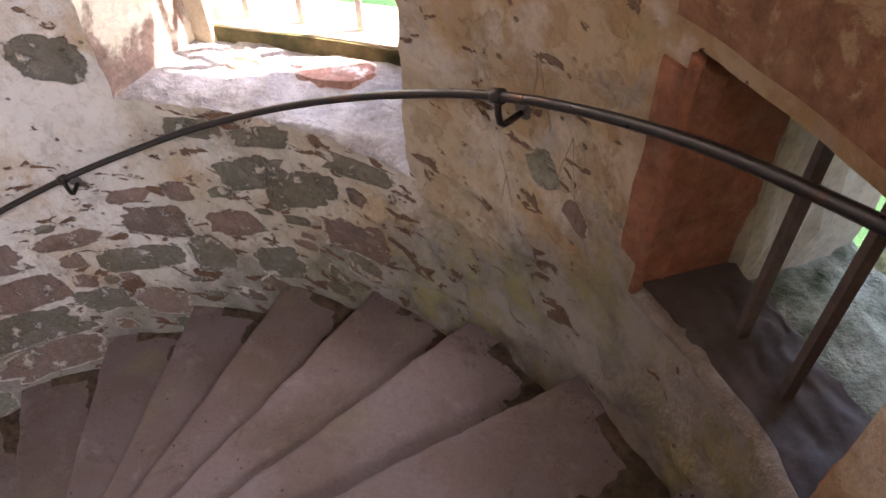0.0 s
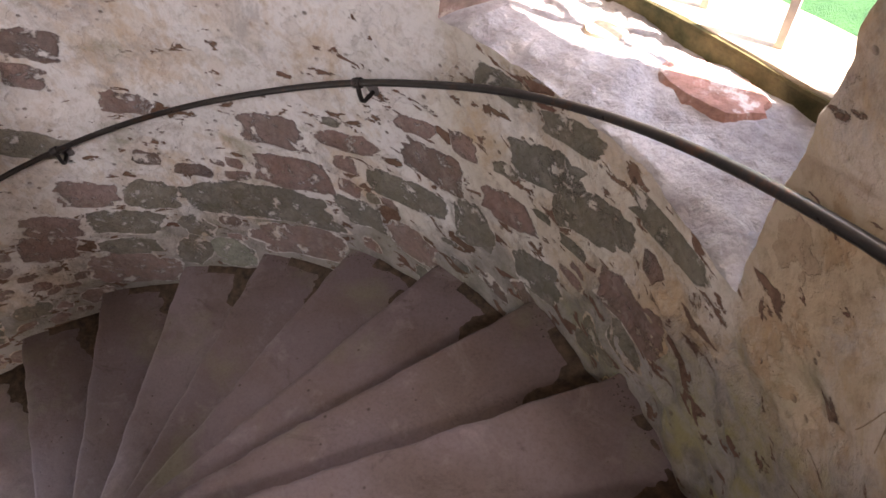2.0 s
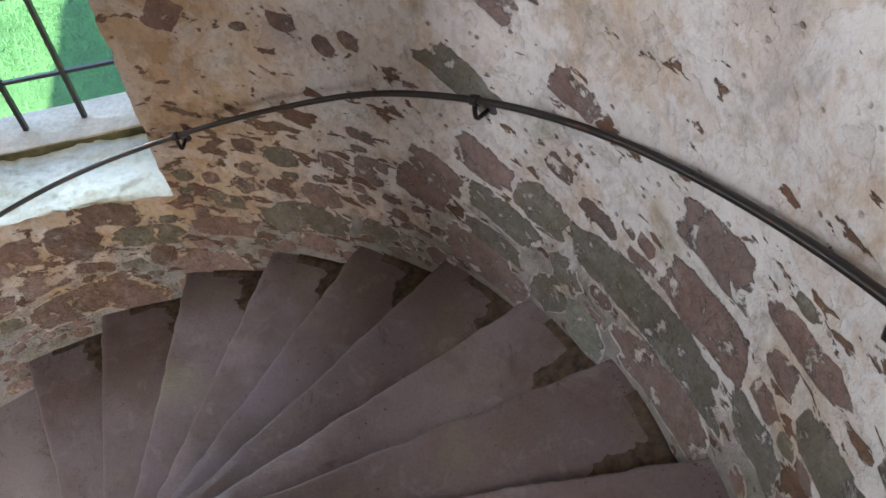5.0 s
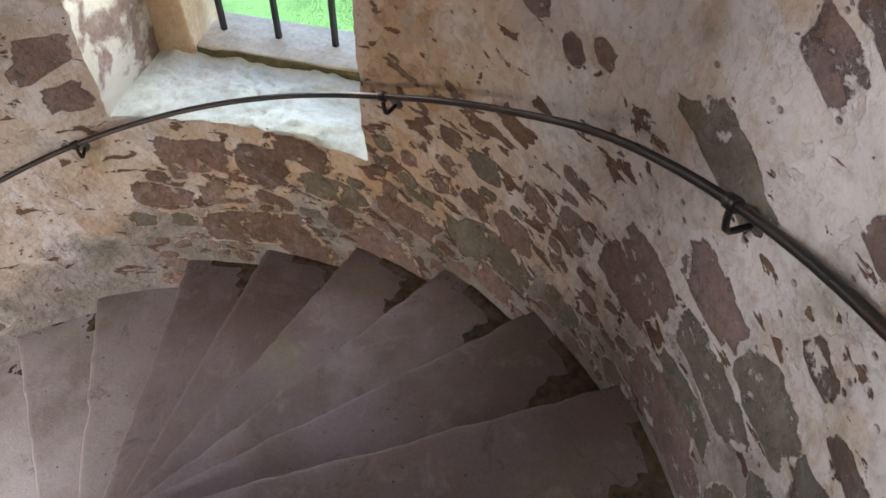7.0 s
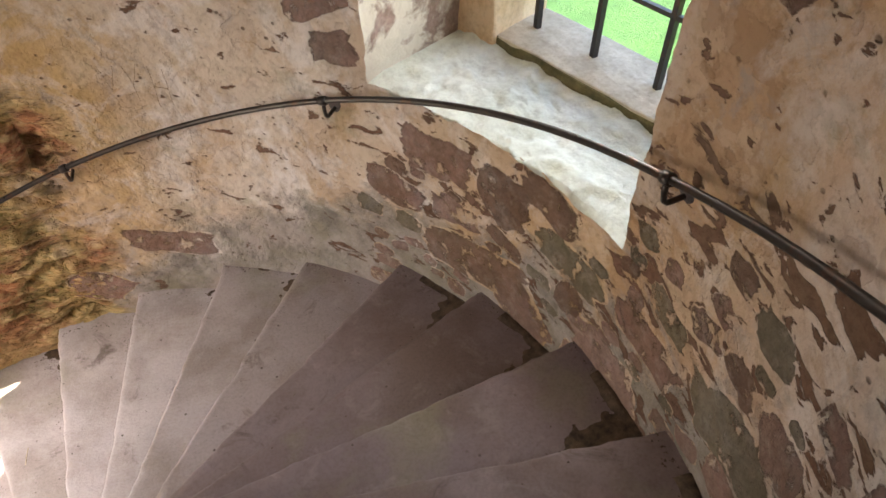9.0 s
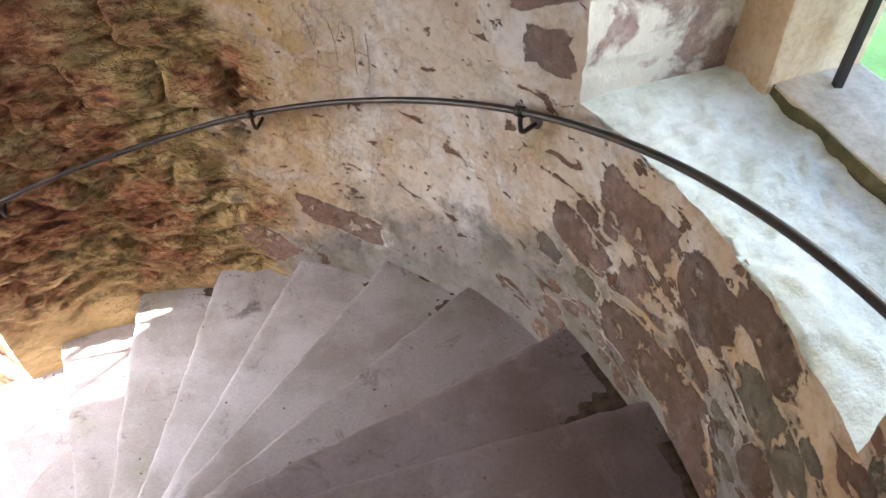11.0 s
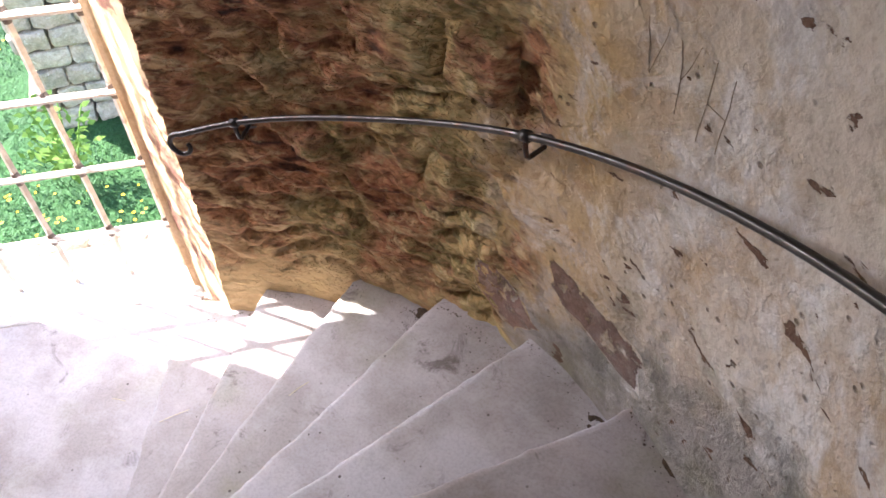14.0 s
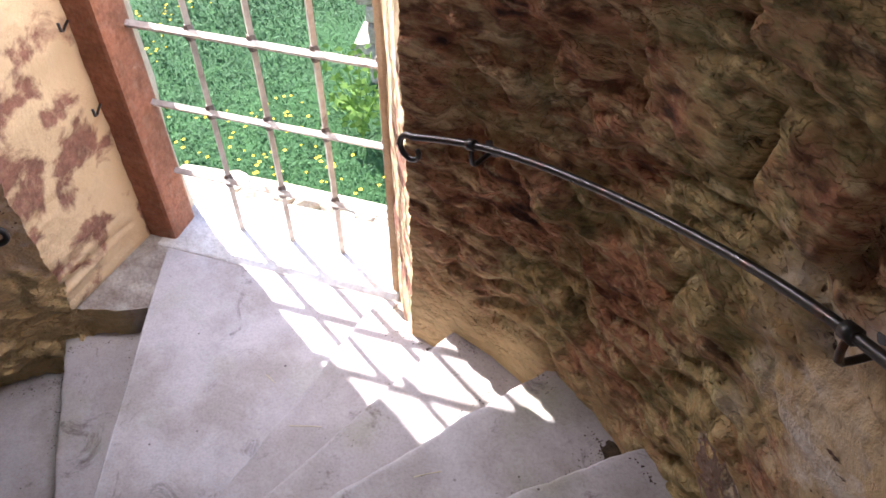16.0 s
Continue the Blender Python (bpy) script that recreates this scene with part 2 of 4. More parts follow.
def stone_material(name, a, b, smear=(0.62, 0.57, 0.52), cover=0.6, rough=0.9, set_in=False, patch=12.0):
    """A rough building stone, in two shades that differ from piece to piece, with smears of lime; set_in: the plaster laps over its rim."""
    n = Nodes(name, rough)
    shade = n.math("ADD", n.math("MULTIPLY", n.info.outputs["Random"], 0.7), n.math("MULTIPLY", n.noise(6.0, 6), 0.5))
    col = n.mix(n.ramp(shade, [(0.25, 0.0), (0.95, 1.0)]), a, b)
    col = n.mix(n.ramp(n.noise(38.0, 7, 0.7), [(0.35, 0.6), (0.6, 0.0)]), col, n.mix(1.0, col, (0.5, 0.47, 0.45), "MULTIPLY"))
    col = n.mix(n.ramp(n.noise(9.0, 8, 0.7), [(0.40, 0.0), (0.62, 0.8)]), col, n.mix(1.0, col, (0.62, 0.66, 0.62), "MULTIPLY"))
    col = n.mix(n.ramp(n.noise(17.0, 8, 0.7), [(0.52, 0.0), (0.68, 0.5)]), col, n.mix(0.5, col, smear))
    lime = n.noise(patch, 10, 0.70 if patch > 8 else 0.58, distort=0.3)
    h = n.noise(20.0, 9, 0.68)
    if set_in:
        pc, pr, _ = plaster(n)
        rim = n.tree.nodes.new("ShaderNodeAttribute")
        rim.attribute_name = "rim"
        lap = n.math("ADD", rim.outputs["Fac"], n.math("MULTIPLY", n.math("SUBTRACT", n.noise(11.0, 8, 0.66, of=n.scaled(1, 1, 1.5), distort=0.8), 0.5), 2.2))
        lap = n.math("ADD", lap, n.math("MULTIPLY", n.math("SUBTRACT", n.noise(38.0, 5, 0.6), 0.5), 0.4))
        bare = n.ramp(lap, [(0.33, 0.0), (0.46, 1.0)])
        smears = n.ramp(lime, [(cover - 0.05, 0.0), (cover, 0.9)])
        bare = n.math("MULTIPLY", bare, n.math("SUBTRACT", 1.0, smears))
        col = n.mix(n.math("MULTIPLY", bare, 0.84), pc, col)
        relief = n.math("ADD", n.math("MULTIPLY", n.math("SUBTRACT", 1.0, bare), n.math("ADD", pr, 0.22)), n.math("MULTIPLY", bare, n.math("MULTIPLY", h, 0.8)))
        return n.done(col, (relief, 1.0, 0.034), (n.noise(120.0, 4), 0.4, 0.003))
    col = n.mix(n.ramp(lime, [(cover, 0.0), (cover + 0.07, 0.85)]), col, smear)
    return n.done(col, (n.math("ADD", h, n.math("MULTIPLY", lime, 0.4)), 0.8, 0.014), (n.noise(140.0, 3), 0.4, 0.002))


def tread_material(name="worn_sandstone"):
    n = Nodes(name, 0.72, spec=0.35)
    # Treads darken upward: purpler stone, and dimmer light up there put into the colour.
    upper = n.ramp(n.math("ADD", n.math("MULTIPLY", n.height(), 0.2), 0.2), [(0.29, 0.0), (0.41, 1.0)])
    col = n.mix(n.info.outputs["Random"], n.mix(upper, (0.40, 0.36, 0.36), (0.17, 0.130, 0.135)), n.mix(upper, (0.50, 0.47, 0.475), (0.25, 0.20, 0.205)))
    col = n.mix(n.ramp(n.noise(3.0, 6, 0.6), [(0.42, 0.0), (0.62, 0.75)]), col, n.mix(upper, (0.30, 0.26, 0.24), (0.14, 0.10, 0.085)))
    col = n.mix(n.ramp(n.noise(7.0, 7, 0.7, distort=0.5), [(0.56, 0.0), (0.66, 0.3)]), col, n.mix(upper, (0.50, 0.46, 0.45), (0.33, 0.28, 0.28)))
    col = n.mix(n.ramp(n.noise(2.1, 6, 0.6, of=n.scaled(1.0, 1.0, 0.2)), [(0.55, 0.0), (0.68, 0.35)]), col, (0.24, 0.24, 0.13))
    spots = n.ramp(n.voronoi(13.0), [(0.04, 1.0), (0.085, 0.0)])
    spots = n.math("MULTIPLY", spots, n.ramp(n.noise(4.0, 2), [(0.5, 0.0), (0.56, 1.0)]))
    col = n.mix(spots, col, (0.07, 0.05, 0.04))
    col = n.mix(n.ramp(n.noise(5.0, 9, 0.75, distort=0.8), [(0.58, 0.0), (0.68, 0.7)]), col, (0.08, 0.058, 0.045))
    grain = n.noise(90.0, 6, 0.7)
    col = n.mix(n.ramp(grain, [(0.35, 0.4), (0.55, 0.0)]), col, n.mix(1.0, col, (0.6, 0.57, 0.55), "MULTIPLY"))
    h = n.math("SUBTRACT", n.math("ADD", n.noise(9.0, 6, 0.6), n.math("MULTIPLY", grain, 0.25)), n.math("MULTIPLY", spots, 0.6))
    return n.done(col, (h, 0.5, 0.012))


def iron_material():
    n = Nodes("wrought_iron", 0.38, 0.8, 0.5)
    rust = n.ramp(n.noise(16.0, 7, 0.65), [(0.55, 0.0), (0.72, 0.8)])
    col = n.mix(rust, (0.05, 0.045, 0.044), (0.13, 0.06, 0.035))
    n.link(n.ramp(n.noise(40.0, 5), [(0.3, 0.26), (0.7, 0.5)]), n.bsdf.inputs["Roughness"])
    return n.done(col, (n.noise(60.0, 4), 0.35, 0.002))


def bar_material():
    n = Nodes("sunlit_grille_iron", 0.6, 0.3, 0.4)
    # Pale base: the sun's glare on the bars is put into the colour.
    col = n.mix(n.ramp(n.noise(20.0, 6), [(0.4, 0.0), (0.65, 1.0)]), (0.40, 0.35, 0.31), (0.55, 0.50, 0.45))
    col = n.mix(n.ramp(n.noise(9.0, 6), [(0.6, 0.0), (0.68, 0.8)]), col, (0.15, 0.08, 0.05))
    return n.done(col, (n.noise(50.0, 5), 0.4, 0.003))


def plain(name, a, b, scale=8.0, rough=0.85, bump=0.5, dist=0.01):
    n = Nodes(name, rough)
    col = n.mix(n.ramp(n.noise(scale, 7, 0.62), [(0.32, 0.0), (0.68, 1.0)]), a, b)
    col = n.mix(n.ramp(n.noise(scale * 7, 5, 0.7), [(0.35, 0.4), (0.55, 0.0)]), col, n.mix(1.0, col, (0.55, 0.52, 0.5), "MULTIPLY"))
    return n.done(col, (n.noise(scale * 2.2, 8, 0.65), bump, dist), (n.noise(scale * 12, 4), bump * 0.5, dist * 0.2))


def grass_material():
    n = Nodes("meadow", 0.9)
    col = n.mix(n.ramp(n.noise(2.0, 7, 0.65), [(0.35, 0.0), (0.65, 1.0)]), (0.018, 0.065, 0.016), (0.04, 0.12, 0.03))
    col = n.mix(n.ramp(n.noise(30.0, 5, 0.7), [(0.4, 0.5), (0.6, 0.0)]), col, (0.02, 0.055, 0.012))
    return n.done(col, (n.noise(18.0, 8, 0.7), 0.9, 0.08))


M_WALL = wall_material("old_plaster")
M_TREAD = tread_material()
M_IRON = iron_material()
M_BAR = bar_material()
M_RED = stone_material("red_sandstone", (0.24, 0.130, 0.110), (0.34, 0.200, 0.175), set_in=True)
M_PURPLE = stone_material("purple_sandstone", (0.24, 0.145, 0.13), (0.34, 0.215, 0.195), set_in=True)
M_GREEN = stone_material("greenish_stone", (0.135, 0.125, 0.095), (0.22, 0.195, 0.14), cover=0.60, set_in=True)
M_DARK = stone_material("dark_red_stone", (0.14, 0.075, 0.06), (0.22, 0.125, 0.10), set_in=True)
M_PALE = stone_material("pale_green_stone", (0.30, 0.33, 0.24), (0.36, 0.36, 0.30), set_in=True)
STONE = {"r": M_RED, "p": M_PURPLE, "g": M_GREEN, "d": M_DARK, "l": M_PALE}
M_JAMB = stone_material("dressed_red_sandstone", (0.33, 0.12, 0.065), (0.38, 0.16, 0.09), smear=(0.45, 0.30, 0.22), cover=0.66, rough=0.75)
M_SILL = plain("limewashed_sill", (0.26, 0.235, 0.235), (0.56, 0.535, 0.535), 6.0, bump=1.0, dist=0.045)
M_THRESHOLD = plain("pale_threshold", (0.46, 0.43, 0.40), (0.70, 0.68, 0.66), 5.0, bump=1.0, dist=0.03)
M_SILL_COOL = plain("weathered_pale_sill", (0.50, 0.54, 0.47), (0.66, 0.69, 0.63), 4.0, bump=0.9, dist=0.025)
M_LEDGE = plain("ledge_stone", (0.40, 0.33, 0.23), (0.55, 0.47, 0.35), 7.0)
M_RISER = plain("dark_olive_riser", (0.05, 0.05, 0.02), (0.16, 0.13, 0.06), 12.0)
M_ROUGH = wall_material("reveal_plaster", (0.52, 0.40, 0.27))
M_DARKSILL = plain("dark_slate_sill", (0.07, 0.055, 0.05), (0.13, 0.10, 0.085), 6.0, rough=0.6, bump=0.3)
M_MOSSROCK = plain("mossy_rock", (0.03, 0.045, 0.012), (0.50, 0.52, 0.40), 9.0, bump=1.0, dist=0.04)
M_OUTER = plain("tower_masonry", (0.25, 0.16, 0.12), (0.42, 0.32, 0.24), 3.0)
M_GRASS = grass_material()
M_DIRT = plain("dirt", (0.035, 0.025, 0.017), (0.13, 0.09, 0.06), 30.0)
M_FLOWER = plain("yellow_petals", (0.75, 0.55, 0.02), (0.8, 0.65, 0.05), 20.0)
M_LEAF = plain("weed_leaf", (0.10, 0.20, 0.03), (0.2, 0.32, 0.06), 10.0)
M_PALEPOST = plain("pale_orange_sandstone", (0.55, 0.36, 0.20), (0.68, 0.52, 0.34), 7.0)
M_SCRATCH = plain("scratched_plaster", (0.28, 0.21, 0.14), (0.36, 0.28, 0.2), 30.0)
M_CHEEK = stone_material("limewashed_rubble", (0.30, 0.20, 0.17), (0.36, 0.27, 0.21), smear=(0.62, 0.57, 0.47), cover=0.43, patch=5.5)
M_GREYROCK = plain("grey_rough_stone", (0.22, 0.17, 0.14), (0.46, 0.41, 0.36), 9.0, bump=1.0, dist=0.03)
M_DOORCHEEK = stone_material("patchy_tan_plaster", (0.27, 0.12, 0.08), (0.34, 0.17, 0.12), smear=(0.64, 0.47, 0.28), cover=0.42, patch=4.2)
M_BARDARK = plain("dark_window_bar", (0.10, 0.075, 0.065), (0.17, 0.13, 0.11), 20.0, 0.55, 0.3, 0.003)
M_LINTEL = stone_material("tan_red_lintel", (0.34, 0.165, 0.095), (0.40, 0.21, 0.125), smear=(0.42, 0.30, 0.18), cover=0.55)
M_PINK = stone_material("pink_sill_stone", (0.40, 0.21, 0.17), (0.45, 0.26, 0.21), smear=(0.6, 0.55, 0.52), cover=0.54)
M_RUBBLE = stone_material("pale_rubble", (0.42, 0.35, 0.28), (0.55, 0.48, 0.38), cover=0.6)
M_BLADE = plain("grass_blade", (0.018, 0.068, 0.018), (0.042, 0.125, 0.033), 1.5, 0.7, 0.0)
M_STRAW = plain("straw", (0.5, 0.42, 0.28), (0.6, 0.52, 0.38), 30.0)


# ---- mesh helpers ----
def mesh_object(name, verts, faces, material, parent=None, smooth=False, label=""):
    me = bpy.data.meshes.new(name)
    me.from_pydata([tuple(v) for v in verts], [], [tuple(f) for f in faces])
    me.materials.append(material)
    if smooth:
        me.polygons.foreach_set("use_smooth", [True] * len(me.polygons))
    me.update()
    ob = new(name, me)
    ob.parent = parent
    if label:
        ob["label"] = label
    return ob


def part(name, bm, material, parent=None, label="", smooth=False):
    me = bpy.data.meshes.new(name)
    bmesh.ops.recalc_face_normals(bm, faces=bm.faces)
    bm.to_mesh(me)
    bm.free()
    me.materials.append(material)
    if smooth:
        me.polygons.foreach_set("use_smooth", [True] * len(me.polygons))
    ob = new(name, me)
    ob.parent = parent
    if label:
        ob["label"] = label
    return ob


def grid_faces(nu, nv, flip=False):
    """Quads of a grid whose vertex (i, j) has the index i * nv + j."""
    out = []
    for i in range(nu - 1):
        for j in range(nv - 1):
            q = (i * nv + j, (i + 1) * nv + j, (i + 1) * nv + j + 1, i * nv + j + 1)
            out.append(q[::-1] if flip else q)
    return out


def rough_block(corners, z0, z1, amount=0.01, cuts=5, seed=0.0, bevel=0.012):
    """A hewn block over a plan polygon, with rounded and uneven faces."""
    bm = bmesh.new()
    low = [bm.verts.new((x, y, z0)) for x, y in corners]
    top = [bm.verts.new((x, y, z1)) for x, y in corners]
    n = len(corners)
    bm.faces.new(low[::-1])
    bm.faces.new(top)
    for i in range(n):
        bm.faces.new((low[i], low[(i + 1) % n], top[(i + 1) % n], top[i]))
    bmesh.ops.recalc_face_normals(bm, faces=bm.faces)
    bmesh.ops.bevel(bm, geom=bm.edges[:], offset=bevel, segments=2, profile=0.6, affect="EDGES")
    if cuts:
        long = [ed for ed in bm.edges if ed.calc_length() > 0.06]
        bmesh.ops.subdivide_edges(bm, edges=long, cuts=cuts, use_grid_fill=True)
    for v in bm.verts:
        p = v.co * 7 + Vector((seed, seed, seed))
        v.co += noise.noise_vector(p) * amount + noise.noise_vector(p * 3.1) * amount * 0.4
    return bm


def tube(points, radius, sides=8, closed_ends=True):
    """A round bar along points, as a bmesh."""
    bm = bmesh.new()
    pts = [Vector(p) for p in points]
    rings = []
    side = None
    for i, p in enumerate(pts):
        d = (pts[min(i + 1, len(pts) - 1)] - pts[max(i - 1, 0)]).normalized()
        if side is None:
            side = d.orthogonal().normalized()
        side = (side - d * side.dot(d)).normalized()
        up = d.cross(side)
        r = radius(i / (len(pts) - 1)) if callable(radius) else radius
        rings.append([bm.verts.new(p + (side * math.cos(k * 2 * math.pi / sides) + up * math.sin(k * 2 * math.pi / sides)) * r) for k in range(sides)])
    for a, b in zip(rings, rings[1:]):
        for k in range(sides):
            bm.faces.new((a[k], a[(k + 1) % sides], b[(k + 1) % sides], b[k]))
    if closed_ends:
        bm.faces.new(rings[0][::-1])
        bm.faces.new(rings[-1])
    return bm


def smooth(a, b, x):
    t = min(1.0, max(0.0, (x - a) / (b - a)))
    return t * t * (3 - 2 * t)


def local(az, d, s):
    """Plan place d out along the azimuth az and s to its left."""
    a = radians(az)
    return d * math.cos(a) - s * math.sin(a), d * math.sin(a) + s * math.cos(a)


# ---- the tower wall ----
R = 1.918          # inner radius
R_OUT = 2.46
Z_LOW, Z_TOP = -2.2, 9.0


def relief(deg, z):
    """How far the inner face lies behind the radius R, in metres."""
    a = radians(deg)
    x, y = R * math.cos(a), R * math.sin(a)
    d = 0.013 * noise.noise((x * 2.1, y * 2.1, z * 2.1)) + 0.008 * noise.noise((x * 6, y * 6, z * 7)) + 0.003 * noise.noise((x * 17, y * 17, z * 19))
    deg = deg % 360
    edge = 10 * noise.noise((x * 1.7, y * 1.7, z * 1.9 + 5))
    rock = smooth(252, 266, deg + edge) * (1 - 0.75 * smooth(294, 300, deg)) * (1 - smooth(306, 314, deg)) * smooth(-0.1, 0.35, z - 0.1)
    stoop = smooth(343, 349, deg) + 1 - smooth(24, 32, deg)
    if stoop > 0 and z < 0.3:
        rock = max(rock, stoop * (1 - smooth(-0.1, 0.1, z + 0.2 * noise.noise((x * 5, y * 5, z * 5)))))
    if rock > 0:
        w1, w2 = noise.noise((x * 2.2, y * 2.2, z * 2 + 9)), noise.noise((x * 6, y * 6, z * 6 + 4))
        for high, bend, amount, far in ((7.0, 1.6, 0.075, 2.6), (17.0, 2.4, 0.038, 6.0)):
            b = z * high + bend * w1 + 0.7 * w2
            layer = math.floor(b)
            bulge = 1 - (2 * (b - layer) - 1) ** 4
            d -= rock * amount * (0.5 * bulge - 0.5 + 0.9 * noise.noise((x * far, y * far, layer * 5.13 + high)))
        d += rock * (0.026 * noise.noise((x * 10, y * 10, z * 17 + 3)) + 0.014 * noise.noise((x * 24, y * 24, z * 40 + 7)) + 0.02)
    crust = smooth(8, 20, deg) * (1 - smooth(58, 75, deg)) * (1 - smooth(-0.55, -0.30, z + deg * 0.0128 - 4.76 + 0.2 * w_low(x, y, z)))
    if crust > 0:
        d += crust * (0.022 * noise.noise((x * 7, y * 7, z * 9)) + 0.014 * noise.noise((x * 19, y * 19, z * 22)))
    return d


def w_low(x, y, z):
    return noise.noise((x * 4, y * 4, z * 4 + 2))


def on_wall(deg, z, out=0.0):
    r = R + relief(deg, z) + out
    a = radians(deg)
    return Vector((r * math.cos(a), r * math.sin(a), z))


def worn(deg, z):
    """A place on the wall's grid; the edges of the openings are broken and uneven."""
    for o in OPEN.values():
        inside_a, inside_z = o["a0"] - 1e-6 <= deg <= o["a1"] + 1e-6, o["z0"] - 1e-6 <= z <= o["z1"] + 1e-6
        if inside_a and inside_z:
            if abs(z - o["z0"]) < 1e-6 and o["az"] in (75.0, 195.0):
                z = z - 0.004 - 0.03 * max(0.0, noise.noise((deg * 0.35, z, 1)) + 0.15) - 0.012 * abs(noise.noise((deg * 1.7, z, 2)))
            for k, sign in (("a0", -1), ("a1", 1)):
                if abs(deg - o[k]) < 1e-6:
                    deg = deg + sign * (0.15 + 0.6 * abs(noise.noise((z * 6, deg, 3))) + 0.35 * abs(noise.noise((z * 23, deg, 4))))
            break
    return on_wall(deg, z)


# Openings: inner angles, sill and head heights, azimuth, then at the back the depth and the side places of the reveal
OPEN = {
    "window_1": dict(a0=52.1, a1=83.8, z0=3.765, z1=4.95, az=75.0, back=2.315, s0=-0.74, s1=0.20),
    "window_2": dict(a0=179.5, a1=212.5, z0=1.955, z1=3.05, az=195.0, back=2.335, s0=-0.60, s1=0.61),
    "window_3": dict(a0=12.4, a1=27.2, z0=3.99, z1=4.54, az=20.0, back=2.12, s0=-0.22, s1=0.235),
    # window_4 and window_5 are unseen, added to carry the upper fill lamps.
    "window_4": dict(a0=316.0, a1=334.0, z0=5.6, z1=6.6, az=325.0, back=2.3, s0=-0.22, s1=0.22),
    "window_5": dict(a0=171.0, a1=189.0, z0=7.4, z1=8.4, az=180.0, back=2.3, s0=-0.22, s1=0.22),
    "door_1": dict(a0=300.2, a1=349.0, z0=-0.31, z1=2.30, az=315.0, back=2.19, s0=-0.31, s1=1.07),
}


def snapped(lo, hi, step, marks):
    v = list(np.linspace(lo, hi, int(round((hi - lo) / step)) + 1))
    for m in marks:
        k = min(range(len(v)), key=lambda i: abs(v[i] - m))
        v[k] = m
    return v


ANGLES = snapped(0.0, 248.0, 0.52, [o[k] for o in OPEN.values() for k in ("a0", "a1") if o[k] < 248])[:-1]
ANGLES += snapped(248.0, 302.0, 0.24, [300.2])[:-1] + snapped(302.0, 360.0, 0.65, [316.0, 334.0, 349.0])[:-1]
HEIGHTS = snapped(Z_LOW, -0.8, 0.1, [])[:-1] + snapped(-0.8, 5.2, 0.0125, [o[k] for o in OPEN.values() for k in ("z0", "z1") if o[k] < 5.2])[:-1] + snapped(5.2, Z_TOP, 0.1, [o[k] for o in OPEN.values() for k in ("z0", "z1") if o[k] > 5.2])


def tower_wall():
    verts, faces = [], []
    na, nz = len(ANGLES), len(HEIGHTS)
    for deg in ANGLES:
        verts += [worn(deg, z) for z in HEIGHTS]
    for i in range(na):
        mid = (ANGLES[i] + (ANGLES[i + 1] if i + 1 < na else 360)) / 2
        holes = [o for o in OPEN.values() if o["a0"] < mid < o["a1"]]
        k = (i + 1) % na
        for j in range(nz - 1):
            zm = (HEIGHTS[j] + HEIGHTS[j + 1]) / 2
            if any(o["z0"] < zm < o["z1"] for o in holes):
                continue
            faces.append((i * nz + j, i * nz + j + 1, k * nz + j + 1, k * nz + j))
    wall = mesh_object("wall_tower", verts, faces, M_WALL, smooth=True)
    tagged(wall, "round tower wall of flaking lime plaster over red stone", "wall", kind="structure")
    # outer face
    verts, faces = [], []
    zs = [Z_LOW - 0.4, -0.6, 1.5, 2.65, 3.4, 5.3, 5.6, 6.6, 7.4, 8.4, Z_TOP]
    degs = [i * 3.0 for i in range(120)]
    for d in degs:
        a = radians(d)
        verts += [(R_OUT * math.cos(a), R_OUT * math.sin(a), z) for z in zs]
    for i in range(120):
        for j in range(len(zs) - 1):
            dm, zm = degs[i] + 1.5, (zs[j] + zs[j + 1]) / 2
            hole = any(abs((dm - o["az"] + 180) % 360 - 180) < (27 if n == "door_1" else 6 if n in ("window_4", "window_5") else 22) and o["z0"] - (0 if n in ("window_4", "window_5") else 0.5) < zm < o["z1"] + (0 if n in ("window_4", "window_5") else 0.4) for n, o in OPEN.items())
            if not hole:
                k = (i + 1) % 120
                faces.append((i * len(zs) + j, k * len(zs) + j, k * len(zs) + j + 1, i * len(zs) + j + 1))
    outer = mesh_object("wall_outside", verts, faces, M_OUTER)
    tagged(outer, "outer face of the tower in red stone masonry", "wall", kind="structure")
    return wall


wall = tower_wall()


